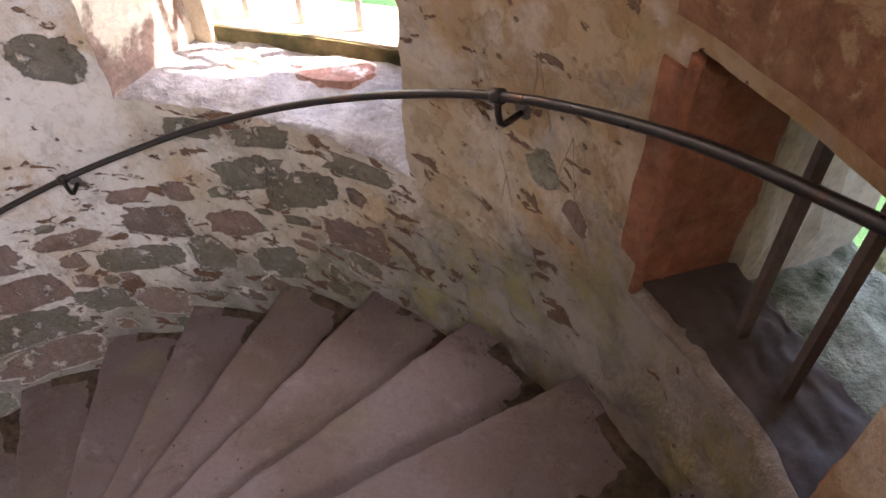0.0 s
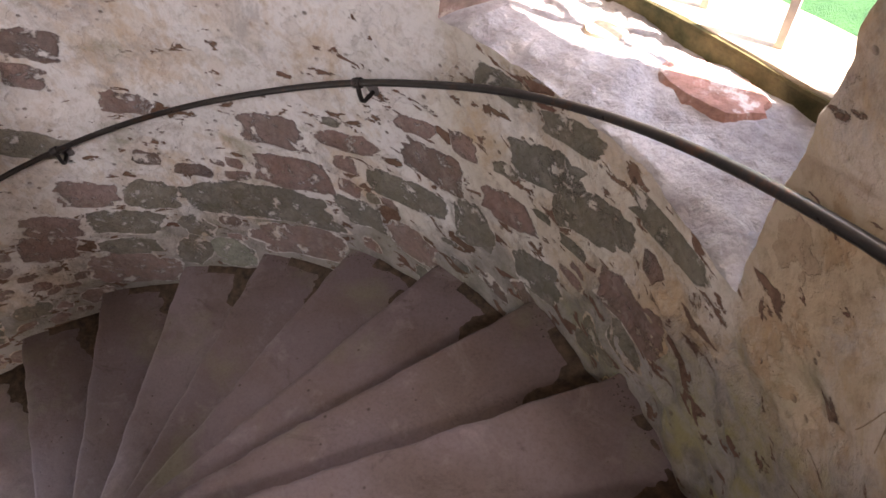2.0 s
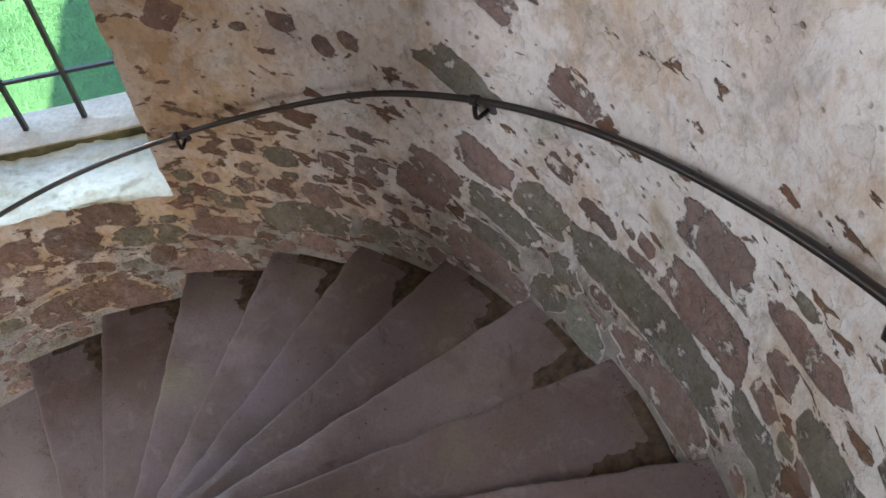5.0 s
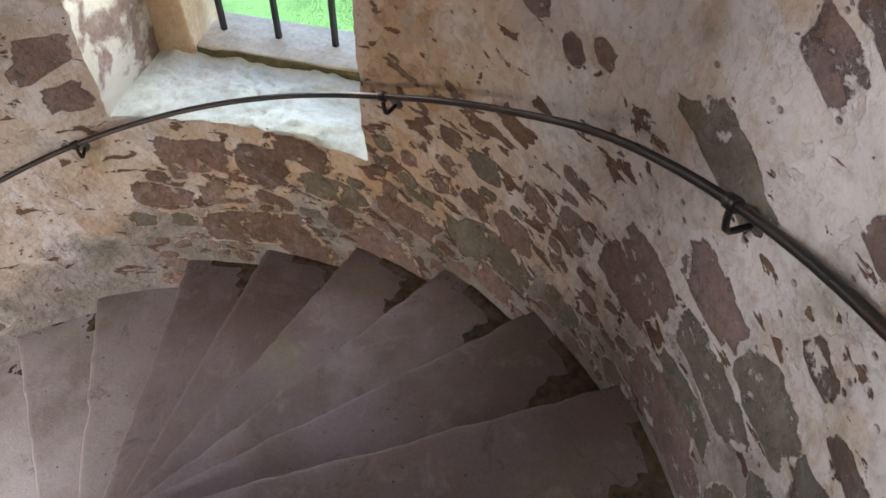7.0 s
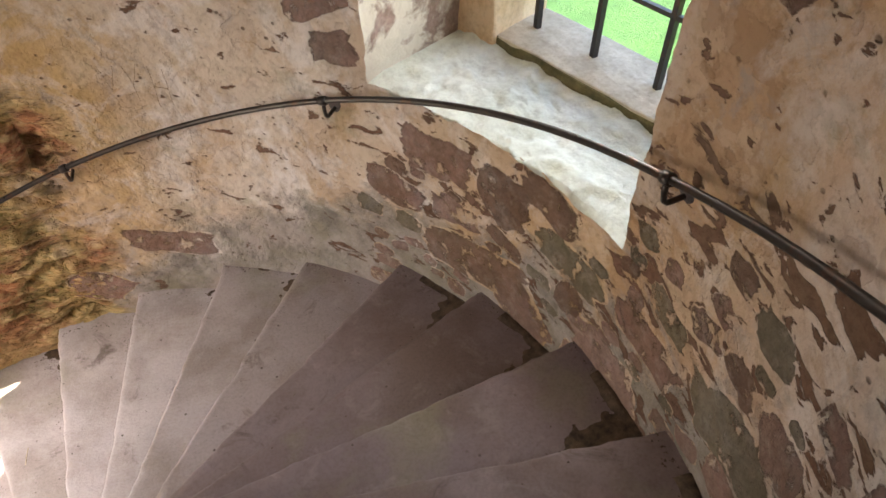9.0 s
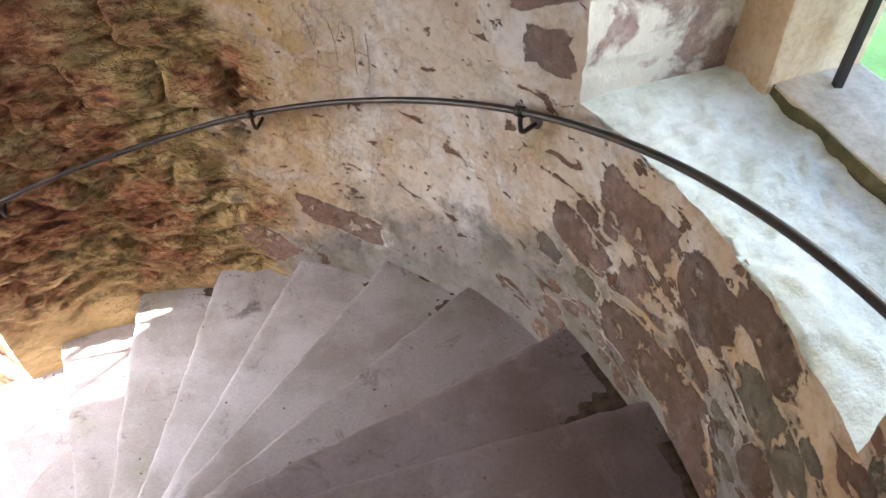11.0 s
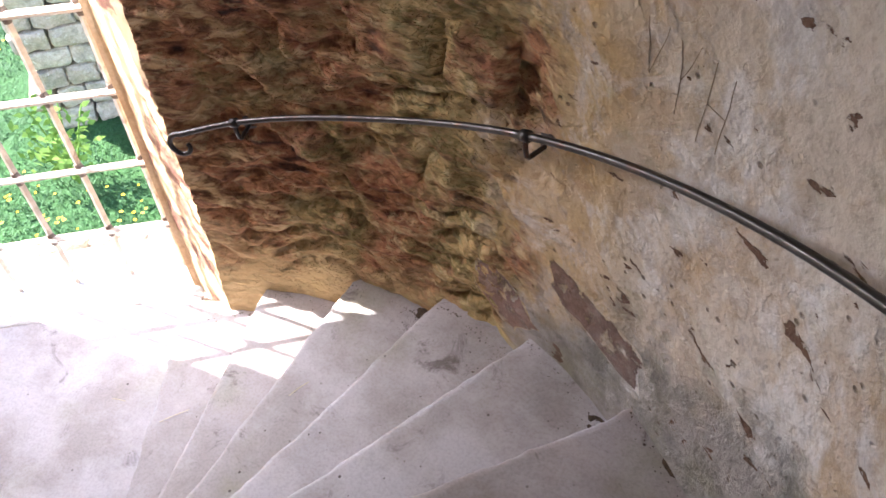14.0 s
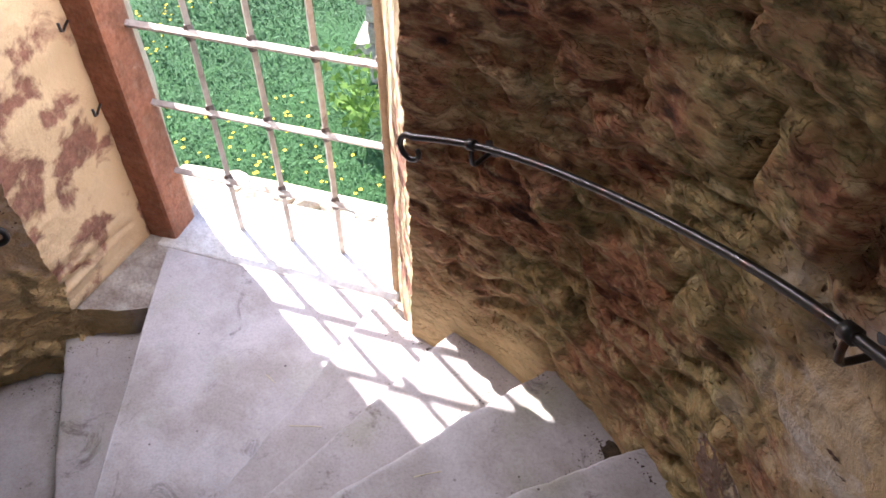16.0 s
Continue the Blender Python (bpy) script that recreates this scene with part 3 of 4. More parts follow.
def reveal(name, label, sill_mat, jamb_mat, head_mat, category="window"):
    """The opening through the wall: sill, two jambs and head as parts."""
    o = OPEN[name]
    root = new(name)
    tagged(root, label, category, kind="structure")
    us = [d for d in ANGLES if o["a0"] - 1e-6 <= d <= o["a1"] + 1e-6]
    zs = [z for z in HEIGHTS if o["z0"] - 1e-6 <= z <= o["z1"] + 1e-6]
    nv = 44

    def lofted(near, far, salt, rough):
        vs = []
        for i, (p, q) in enumerate(zip(near, far)):
            calm = min(1.0, min(i, len(near) - 1 - i) / 4)
            for j in range(nv):
                f = j / (nv - 1)
                c = p.lerp(q, f)
                c.z = q.z + (p.z - q.z) * max(0.0, 1 - f * 7)
                if 0 < j:
                    c = c + (noise.noise_vector(c * 5 + Vector((salt, 0, 0))) * rough + noise.noise_vector(c * 17) * rough * 0.5 + noise.noise_vector(c * 42) * rough * 0.25) * calm
                vs.append(c)
        return vs

    def across(z):
        near = [worn(d, z) for d in us]
        far = []
        for d in us:
            f = (d - o["a0"]) / (o["a1"] - o["a0"])
            x, y = local(o["az"], o["back"], o["s0"] + f * (o["s1"] - o["s0"]))
            far.append(Vector((x, y, z)))
        return near, far

    mesh_object("sill", lofted(*across(o["z0"]), 1, 0.028 if category == "window" else 0.006), grid_faces(len(us), nv), sill_mat, root, True)
    mesh_object("head", lofted(*across(o["z1"]), 2, 0.008), grid_faces(len(us), nv, True), head_mat, root, True)
    for deg, s, flip in ((o["a0"], o["s0"], True), (o["a1"], o["s1"], False)):
        near = [worn(deg, z) for z in zs]
        x, y = local(o["az"], o["back"], s)
        far = [Vector((x, y, z)) for z in zs]
        mesh_object("jamb", lofted(near, far, 3, 0.008), grid_faces(len(zs), nv, flip), jamb_mat, root, True)
    return root


def box_local(az, d0, d1, s0, s1):
    return [local(az, d0, s0), local(az, d1, s0), local(az, d1, s1), local(az, d0, s1)]


def bar_upright(az, d, s, z0, z1, material, parent, half=0.011, lean=0.0):
    x, y = local(az, d, s)
    bm = tube([(x, y, z0), (x, y, (z0 + z1) / 2), (x, y, z1)], half * 1.3, 4)
    return part("bar", bm, material, parent)


def window_frame(root, o, f0, f1, ledge, dout, jamb_mat, ledge_mat, riser_mat, thin):
    """The dressed outer frame at the back of a reveal, with a raised ledge."""
    az, back = o["az"], o["back"]
    part("frame_jamb", rough_block(box_local(az, back - 0.03, dout, f1, f1 + 0.75), o["z0"] - 0.1, o["z1"] + 0.1, 0.006, 6, 1.0), jamb_mat, root, "dressed sandstone frame")
    part("frame_jamb", rough_block(box_local(az, back - 0.03, thin, f0 - 0.75, f0), o["z0"] - 0.1, o["z1"] + 0.1, 0.006, 6, 2.0), jamb_mat, root, "dressed sandstone frame")
    part("frame_head", rough_block(box_local(az, back - 0.03, dout, f0 - 0.7, f1 + 0.7), o["z1"] - 0.03, o["z1"] + 0.4, 0.006, 3, 3.0), jamb_mat, root)
    part("riser", rough_block(box_local(az, back - 0.012, back + 0.05, f0 - 0.2, f1 + 0.2), o["z0"] - 0.1, ledge - 0.006, 0.008, 6, 4.0), riser_mat, root, "dark olive rebate")
    part("ledge", rough_block(box_local(az, back - 0.004, dout, f0 - 0.02, f1 + 0.02), ledge - 0.05, ledge, 0.006, 8, 5.0, 0.008), ledge_mat, root, "pale stone ledge")
    part("footing", rough_block(box_local(az, back + 0.05, dout, f0 - 0.3, f1 + 0.3), o["z0"] - 0.55, ledge - 0.05, 0.004, 2, 6.0), jamb_mat, root)


w1 = reveal("window_1", "deep splayed window with a pale limewashed sill and iron bars", M_SILL, M_CHEEK, M_ROUGH)
window_frame(w1, OPEN["window_1"], -0.66, 0.13, 3.825, 2.56, M_LEDGE, M_LEDGE, M_RISER, 2.37)
for s in (-0.40, -0.18, 0.03):
    bar_upright(75.0, 2.385, s, 3.8, 5.0, M_BAR, w1)
for z in (4.25, 4.65):
    part("cross_bar", tube([(*local(75.0, 2.385, -0.66), z), (*local(75.0, 2.385, 0.15), z)], 0.012, 4), M_BAR, w1)

w2 = reveal("window_2", "deep splayed window with a pale greenish sill and iron bars", M_SILL_COOL, M_CHEEK, M_ROUGH)
window_frame(w2, OPEN["window_2"], -0.50, 0.43, 2.005, 2.62, M_PALEPOST, M_LEDGE, M_RISER, 2.5)
for s in (0.36, 0.09, -0.185):
    bar_upright(195.0, 2.48, s, 1.98, 3.1, M_IRON, w2, 0.012)
for z in (2.28, 2.68):
    part("cross_bar", tube([(*local(195.0, 2.48, -0.52), z), (*local(195.0, 2.48, 0.45), z)], 0.012, 4), M_IRON, w2)

w3 = reveal("window_3", "small barred loop window with red sandstone jambs and dark sill", M_DARKSILL, M_JAMB, M_JAMB)
for s in (0.06, -0.077):
    bar_upright(20.0, 2.01, s, 3.97, 4.6, M_BARDARK, w3, 0.011)
# rougher outer half of the loop window
for s0, s1, seed in ((0.24, 0.80, 1.0), (-0.80, -0.23, 2.0)):
    part("outer_jamb", rough_block(box_local(20.0, 2.10, 2.5, s0, s1), 3.4, 4.75, 0.03, 8, seed, 0.03), M_LEDGE, w3, "rough masonry cheek")
part("outer_head", rough_block(box_local(20.0, 2.10, 2.5, -0.8, 0.8), 4.57, 5.0, 0.01, 3, 3.0), M_JAMB, w3)
part("outer_sill", rough_block(box_local(20.0, 2.13, 2.5, -0.5, 0.5), 3.3, 3.90, 0.03, 8, 4.0, 0.03), M_MOSSROCK, w3, "mossy outer sill")

reveal("window_4", "unseen narrow splayed loop window added high over the stair for fill light", M_SILL, M_ROUGH, M_ROUGH)
reveal("window_5", "unseen narrow splayed loop window added high over the stair for fill light", M_SILL, M_ROUGH, M_ROUGH)
d1 = reveal("door_1", "open barred doorway with red sandstone jambs onto a stone landing", M_GREYROCK, M_DOORCHEEK, M_ROUGH, "doorway")


def door_frame():
    az = 315.0
    part("door_post", rough_block(box_local(az, 2.19, 2.38, 0.92, 1.12), -0.33, 2.35, 0.004, 6, 1.0, 0.02), M_JAMB, d1, "chamfered red sandstone post")
    part("door_post", rough_block(box_local(az, 2.19, 2.36, -0.48, -0.27), -0.33, 2.35, 0.004, 6, 2.0, 0.03), M_PALEPOST, d1, "chamfered red sandstone post")
    part("outer_jamb", rough_block(box_local(az, 2.36, 2.47, 0.97, 1.5), -0.6, 2.35, 0.025, 10, 3.0, 0.03), M_LEDGE, d1, "rough pale masonry")
    part("outer_jamb", rough_block(box_local(az, 2.34, 2.5, -0.9, -0.30), -0.6, 2.35, 0.02, 10, 4.0, 0.03), M_LEDGE, d1, "rough pale masonry")
    part("door_head", rough_block(box_local(az, 2.17, 2.5, -0.9, 1.5), 2.25, 2.8, 0.01, 4, 5.0), M_JAMB, d1)
    part("threshold", rough_block(box_local(az, 2.13, 2.62, -0.32, 1.0), -0.6, -0.305, 0.005, 8, 6.0), M_THRESHOLD, d1, "pale threshold slab")
    def tip(deg, f):
        a, b = radians(deg), radians(deg - math.degrees(math.asin(0.12 / R)))
        return math.cos(a) * 1.90 - math.cos(b) * f * 1.84, math.sin(a) * 1.90 - math.sin(b) * f * 1.84
    slab = [tip(339.5, 0.0), local(az, 2.125, 0.93), local(az, 2.125, -0.33), tip(307.3, 0.0), tip(307.3, 0.86), tip(339.5, 0.86)]
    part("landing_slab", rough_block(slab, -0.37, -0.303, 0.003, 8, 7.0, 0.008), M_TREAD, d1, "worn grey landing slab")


door_frame()


def grille():
    """The iron grille that stands in the doorway."""
    root = new("door_grille")
    root.location = (*local(315.0, 2.36, 0.3), -0.31)
    bpy.context.view_layer.update()
    inv = root.matrix_world.inverted()
    tagged(root, "iron grille of crossed square bars closing the doorway", "grille")
    def square(p, q, half, turn):
        bm = tube([inv @ Vector(p), inv @ Vector(p).lerp(Vector(q), 0.5), inv @ Vector(q)], half * 1.414, 4)
        d = (Vector(q) - Vector(p)).normalized()
        c = inv @ Vector(p)
        bmesh.ops.rotate(bm, verts=bm.verts, cent=c, matrix=Matrix.Rotation(radians(turn), 3, d))
        return bm
    for s in (0.63, 0.34, 0.06, -0.22):
        x, y = local(315.0, 2.365, s)
        part("upright", square((x, y, -0.32), (x, y, 2.35), 0.0115, 0), M_BAR, root)
    for z in (0.83, 0.435, 0.035, 1.225, 1.62, 2.0):
        p, q = local(315.0, 2.345, -0.33), local(315.0, 2.345, 1.02)
        part("cross_bar", square((*p, z), (*q, z), 0.013, 45), M_BAR, root)
        for s in (0.63, 0.34, 0.06, -0.22):
            c = inv @ Vector((*local(315.0, 2.362, s), z))
            # The eyes are real swellings; their dark colour holds the shadow at each crossing.
            part("eye", tube([c + Vector((0, 0, k)) for k in (-0.040, -0.022, 0.0, 0.020, 0.032)], lambda f: 0.0165 + 0.0085 * math.sin(math.pi * min(1.0, f * 1.1)), 6), M_BARDARK, root, "forged eye where the bars cross, darkened for its shadow")
    return root


grille()

# ---- the stair ----
NOSES = [(31.4, 3.474), (44.9, 3.264), (58.2, 3.084), (70.8, 2.916), (84.8, 2.676), (98.4, 2.466), (112.8, 2.238), (125.5, 2.094),
         (139.0, 1.938), (152.7, 1.77), (167.3, 1.56), (181.5, 1.386), (196.9, 1.158), (209.8, 1.02), (225.3, 0.80), (238.5, 0.69),
         (253.2, 0.492), (266.5, 0.348), (280.0, 0.216), (293.6, 0.024), (307.0, -0.15), (339.0, -0.31), (352.5, -0.48),
         (366.0, -0.66), (379.6, -0.84), (393.2, -1.02), (406.8, -1.20), (420.4, -1.38), (434.0, -1.56), (447.6, -1.74)]
NOSES = [(31.4 - 13.6 * k, 3.474 + 0.195 * k) for k in range(27, 0, -1)] + NOSES
SKEW = math.degrees(math.asin(0.12 / R))


def edge_point(deg, f):
    """A place on the front edge of a tread; f = 0 at the wall, 1 at the newel."""
    a, b = radians(deg), radians(deg - SKEW)
    w = Vector((math.cos(a), math.sin(a))) * (R + 0.06)
    return w - Vector((math.cos(b), math.sin(b))) * f * (R - 0.06)


def step(k, parent):
    deg, z = NOSES[k]
    prev = NOSES[k - 1][0] if k else deg - 13.6
    nu = 64
    rows = []
    def wear(f):
        return 0.006 * math.exp(-((f - 0.4) / 0.25) ** 2)
    for j, (u, dz, push) in enumerate(((-0.06, 0, 0), (0.25, 0, 0), (0.5, 0, 0), (0.75, 0, 0), (0.93, -0.0, 0), (1.0, -0.001, -0.010), (1.0, -0.006, -0.002), (1.0, -0.016, 0.0),
                                       (1.0, -0.045, -0.003), (1.0, -0.06, -0.012), (1.0, -0.30, -0.014), (-0.06, -0.30, 0))):
        row = []
        for i in range(nu):
            f = i / (nu - 1)
            p, q = edge_point(prev, f), edge_point(deg, f)
            c = p.lerp(q, u)
            along = Vector((-math.sin(radians(deg)), math.cos(radians(deg))))
            chip = 0.0
            if u == 1.0:
                chip = 0.009 * noise.noise((c.x * 9, c.y * 9, z * 3)) + 0.006 * noise.noise((c.x * 30, c.y * 30, z))
                if dz > -0.05:
                    chip -= 0.02 * max(0.0, noise.noise((c.x * 6, c.y * 6, z * 7 + 3)) - 0.45)
            c = c + along * (push + chip)
            lift = 0.003 * noise.noise((c.x * 5, c.y * 5, z * 9)) - wear(f) * (1.0 if dz > -0.05 else 0.0) * u
            row.append((c.x, c.y, z + dz + lift))
        rows.append(row)
    verts = [v for row in rows for v in row]
    faces = grid_faces(len(rows), nu)
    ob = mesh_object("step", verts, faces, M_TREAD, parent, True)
    return ob


stair = new("spiral_staircase")
tagged(stair, "spiral stair of worn grey-purple sandstone treads", "staircase", kind="structure")
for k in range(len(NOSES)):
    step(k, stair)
bm = bmesh.new()
bmesh.ops.create_cone(bm, cap_ends=True, segments=32, radius1=0.13, radius2=0.13, depth=Z_TOP - Z_LOW)
bmesh.ops.translate(bm, verts=bm.verts, vec=(0, 0, (Z_TOP + Z_LOW) / 2))
part("newel", bm, M_TREAD, stair, "round stone newel", True)
# floor and vault close the tower; the vault is unseen, added to stop light from above
bm = bmesh.new()
bmesh.ops.create_circle(bm, cap_ends=True, segments=64, radius=2.3)
bmesh.ops.translate(bm, verts=bm.verts, vec=(0, 0, -1.93))
tagged(part("floor", bm, M_DIRT), "earth floor at the foot of the tower", "floor", kind="structure")
bm = bmesh.new()
bmesh.ops.create_circle(bm, cap_ends=True, segments=64, radius=2.5)
bmesh.ops.translate(bm, verts=bm.verts, vec=(0, 0, Z_TOP - 0.01))
tagged(part("ceiling", bm, M_ROUGH), "unseen plastered vault added over the stair to shut out top light", "ceiling", kind="structure")

# ---- handrail ----
RAIL = [(-60, 5.65), (-20, 5.07), (0, 4.79), (14, 4.59), (25, 4.45), (40, 4.25), (50, 4.10), (63, 3.905), (74, 3.74), (83, 3.60), (92, 3.47), (105, 3.285), (118, 3.12),
        (133, 2.935), (147, 2.755), (159, 2.575), (174, 2.37), (189, 2.195), (203, 2.035), (217, 1.87), (235, 1.65), (254, 1.425), (272, 1.215), (290, 1.05), (297, 0.975)]
R_RAIL = 1.845


def rail_height(deg):
    xs, ys = zip(*RAIL)
    k = max(0, min(len(xs) - 2, sum(1 for x in xs if x <= deg) - 1))
    def slope(i):
        i0, i1 = max(0, i - 1), min(len(xs) - 1, i + 1)
        return (ys[i1] - ys[i0]) / (xs[i1] - xs[i0])
    h = xs[k + 1] - xs[k]
    t = (deg - xs[k]) / h
    return (ys[k] * (1 + 2 * t) * (1 - t) ** 2 + slope(k) * h * t * (1 - t) ** 2 + ys[k + 1] * t * t * (3 - 2 * t) + slope(k + 1) * h * t * t * (t - 1))


def rail_point(deg, r=R_RAIL, dz=0.0):
    a = radians(deg)
    return Vector((r * math.cos(a), r * math.sin(a), rail_height(deg) + 0.003 + dz))


def handrail():
    root = new("handrail")
    tagged(root, "black wrought-iron handrail on hooked brackets with a scrolled end", "handrail")
    pts = [rail_point(-60 + i * 1.5) for i in range(int((297 + 60) / 1.5) + 1)]
    # scrolled end: curls down and back under
    last, before = pts[-1], pts[-4]
    d = (last - before).normalized()
    side = Vector((d.x, d.y, 0)).normalized()
    curl = []
    centre = last + Vector((0, 0, -0.055)) + side * 0.01
    for i in range(1, 27):
        t = i / 26
        ang = math.pi / 2 - t * 1.65 * math.pi
        rr = 0.055 - 0.028 * t
        curl.append(centre + side * (rr * math.cos(ang)) + Vector((0, 0, rr * math.sin(ang))))
    part("rail", tube(pts + curl, lambda f: 0.0112 if f < 0.9 else 0.0112 - 0.03 * (f - 0.9), 10), M_IRON, root, "", True)
    for deg in (-8.0, 39.9, 92.0, 133.3, 174.3, 217.4, 254.0, 290.0):
        a = radians(deg)
        out = Vector((math.cos(a), math.sin(a), 0))
        p = rail_point(deg)
        tang = (rail_point(deg + 1) - rail_point(deg - 1)).normalized()
        part("collar", tube([p - tang * 0.016, p - tang * 0.014, p + tang * 0.014, p + tang * 0.016], lambda f: 0.0175 if 0.1 < f < 0.9 else 0.0125, 10), M_IRON, root, "", True)
        depth = R + relief(deg, p.z - 0.05) - R_RAIL
        hook = [p + Vector((0, 0, -0.012)), p + Vector((0, 0, -0.045)) + out * 0.002, p + Vector((0, 0, -0.072)) + out * 0.008, p + Vector((0, 0, -0.084)) + out * 0.020,
                p + Vector((0, 0, -0.084)) + out * 0.036, p + Vector((0, 0, -0.076)) + out * (depth + 0.03)]
        bracket = part("bracket", tube(hook, 0.0078, 8), M_IRON, root, "", True)
        bm = bmesh.new()
        bmesh.ops.create_uvsphere(bm, u_segments=12, v_segments=8, radius=0.03)
        m = Matrix.Translation(p + out * (depth + 0.004) + Vector((0, 0, -0.072))) @ Matrix.Rotation(a, 4, "Z") @ Matrix.Diagonal((0.3, 1.1, 1.0, 1))
        for v in bm.verts:
            v.co = m @ (v.co + noise.noise_vector(v.co * 40 + p * 9) * 0.008)
        part("fixing", bm, M_LEAD, bracket, "lead plug in the wall", True)
    return root


M_LEAD = plain("lead_plug", (0.08, 0.075, 0.075), (0.17, 0.15, 0.15), 30.0, 0.7)
handrail()

# ---- outside ----
GROUND = -2.2


def outside():
    verts, faces, n = [], [], 60
    xs = [math.copysign(abs(t) ** 2.6, t) * 400 for t in np.linspace(-1, 1, n)]
    for x in xs:
        for y in xs:
            d = math.hypot(x, y)
            z = GROUND + (0.12 * noise.noise((x * 0.3, y * 0.3, 0)) if d > 3 else 0)
            verts.append((x, y, z))
    g = mesh_object("ground", verts, grid_faces(n, n), M_GRASS, smooth=True)
    tagged(g, "bright green meadow grass around the tower", "grass", kind="structure")


outside()

# ---- loop window dressings, the red stones round the small window ----
def curved_piece(name, a0, a1, z0, z1, proud, material, parent, label="", n=10, m=8, deep=0.05, seed=0.0, rough=0.006):
    """A hewn stone that follows the curve of the wall and stands a little proud of it."""
    verts = []
    for i in range(n + 1):
        for j in range(m + 1):
            fu, fv = i / n, j / m
            deg, z = a0 + (a1 - a0) * fu, z0 + (z1 - z0) * fv
            edge = min(fu, 1 - fu, fv, 1 - fv)
            k = proud if edge > 0.01 else -deep
            deg += 0.5 * noise.noise((z * 9, seed, fu * 3)) * (fu in (0, 1))
            z += 0.012 * noise.noise((deg * 0.3, seed, 4)) * (fv in (0, 1))
            p = on_wall(deg, z, -k + rough * noise.noise((deg * 0.4, z * 12, seed)))
            verts.append(p)
    return mesh_object(name, verts, grid_faces(n + 1, m + 1), material, parent, False, label)


curved_piece("lintel", 10.5, 30.2, 4.545, 4.92, 0.012, M_LINTEL, w3, "tan-red sandstone lintel", 16, 10, seed=2.0)
curved_piece("jamb_stone", 26.9, 30.0, 4.0, 4.54, 0.006, M_JAMB, w3, "dressed red jamb stone", 6, 12, seed=3.0, rough=0.003)
curved_piece("jamb_stone", 9.0, 12.6, 3.95, 4.54, 0.006, M_ROUGH, w3, "tan jamb stone", 6, 12, seed=4.0)
part("jamb_roll", tube([on_wall(27.2, 3.99 + 0.055 * i, -0.012) for i in range(11)], 0.013, 8), M_JAMB, w3, "", True)
part("sill_roll", tube([on_wall(12.0 + 0.8 * i, 3.985 + 0.004 * noise.noise((i * 0.7, 0, 0)), -0.006 + 0.006 * noise.noise((i * 0.9, 2, 0))) for i in range(20)], lambda f: 0.018 + 0.005 * noise.noise((f * 17, 0, 3)), 10), M_GREYROCK, w3, "worn moulded sill edge", True)

# the red stone that lies bare in the first sill
def sill_stone(cx, cy, z, rx, ry, turn, material, parent, seed):
    bm = bmesh.new()
    ring0, ring1 = [], []
    for i in range(18):
        t = i * 2 * math.pi / 18
        w = 1 + 0.3 * noise.noise((math.cos(t) * 1.6, math.sin(t) * 1.6, seed)) + 0.2 * noise.noise((math.cos(t) * 6, math.sin(t) * 6, seed))
        x, y = rx * math.cos(t) * w, ry * math.sin(t) * w
        c, s = math.cos(radians(turn)), math.sin(radians(turn))
        ring0.append(bm.verts.new((cx + x * c - y * s, cy + x * s + y * c, z - 0.02)))
        x, y = x * 0.88, y * 0.85
        ring1.append(bm.verts.new((cx + x * c - y * s, cy + x * s + y * c, z + 0.006 + 0.004 * noise.noise((x * 20, y * 20, seed)))))
    mid = bm.verts.new((cx, cy, z + 0.007))
    for i in range(18):
        k = (i + 1) % 18
        bm.faces.new((ring0[i], ring0[k], ring1[k], ring1[i]))
        bm.faces.new((ring1[i], ring1[k], mid))
    return part("stone", bm, material, parent)


sill_stone(0.92, 2.04, 3.768, 0.17, 0.085, -12, M_PINK, w1, 1.0)
sill_stone(0.60, 2.10, 3.768, 0.06, 0.04, 10, M_LEDGE, w1, 2.0)


# ---- second flight of the handrail, past the door ----
def lower_rail():
    root = new("handrail")
    tagged(root, "black wrought-iron handrail with a scrolled upper end", "handrail")
    def at(deg):
        a = radians(deg)
        return Vector((R_RAIL * math.cos(a), R_RAIL * math.sin(a), 0.36 - 0.0132 * (deg - 352)))
    pts = [at(352 + i * 1.5) for i in range(60)]
    d = (pts[0] - pts[2]).normalized()
    side = Vector((d.x, d.y, 0)).normalized()
    centre = pts[0] + Vector((0, 0, -0.045))
    curl = []
    for i in range(1, 25):
        t = i / 24
        ang = math.pi / 2 - t * 1.6 * math.pi
        rr = 0.045 - 0.02 * t
        curl.append(centre + side * rr * math.cos(ang) + Vector((0, 0, rr * math.sin(ang))))
    part("rail", tube(curl[::-1] + pts, 0.0145, 10), M_IRON, root, "", True)
    for deg in (360.0, 400.0):
        a = radians(deg)
        out = Vector((math.cos(a), math.sin(a), 0))
        p = at(deg)
        part("bracket", tube([p, p + Vector((0, 0, -0.05)) + out * 0.006, p + Vector((0, 0, -0.064)) + out * 0.03, p + Vector((0, 0, -0.055)) + out * 0.1], 0.0085, 8), M_IRON, root, "", True)


lower_rail()


def hinge_pin(d, s, z):
    x, y = local(315.0, d, s)
    back = Vector((*local(315.0, 0.06, 0.03), 0))
    p = Vector((x, y, z))
    up = Vector((0, 0, 1))
    hook = tube([p + back, p - back * 0.25, p - back * 0.6 + up * 0.012, p - back * 0.6 + up * 0.045], 0.006, 8)
    tagged(part("hinge_pin", hook, M_IRON, None, "", True), "small rusty iron pin set in the plaster", "hinge pin", "pins by the doorway")


for z in (0.9, 0.5):
    hinge_pin(2.12, 1.03, z)

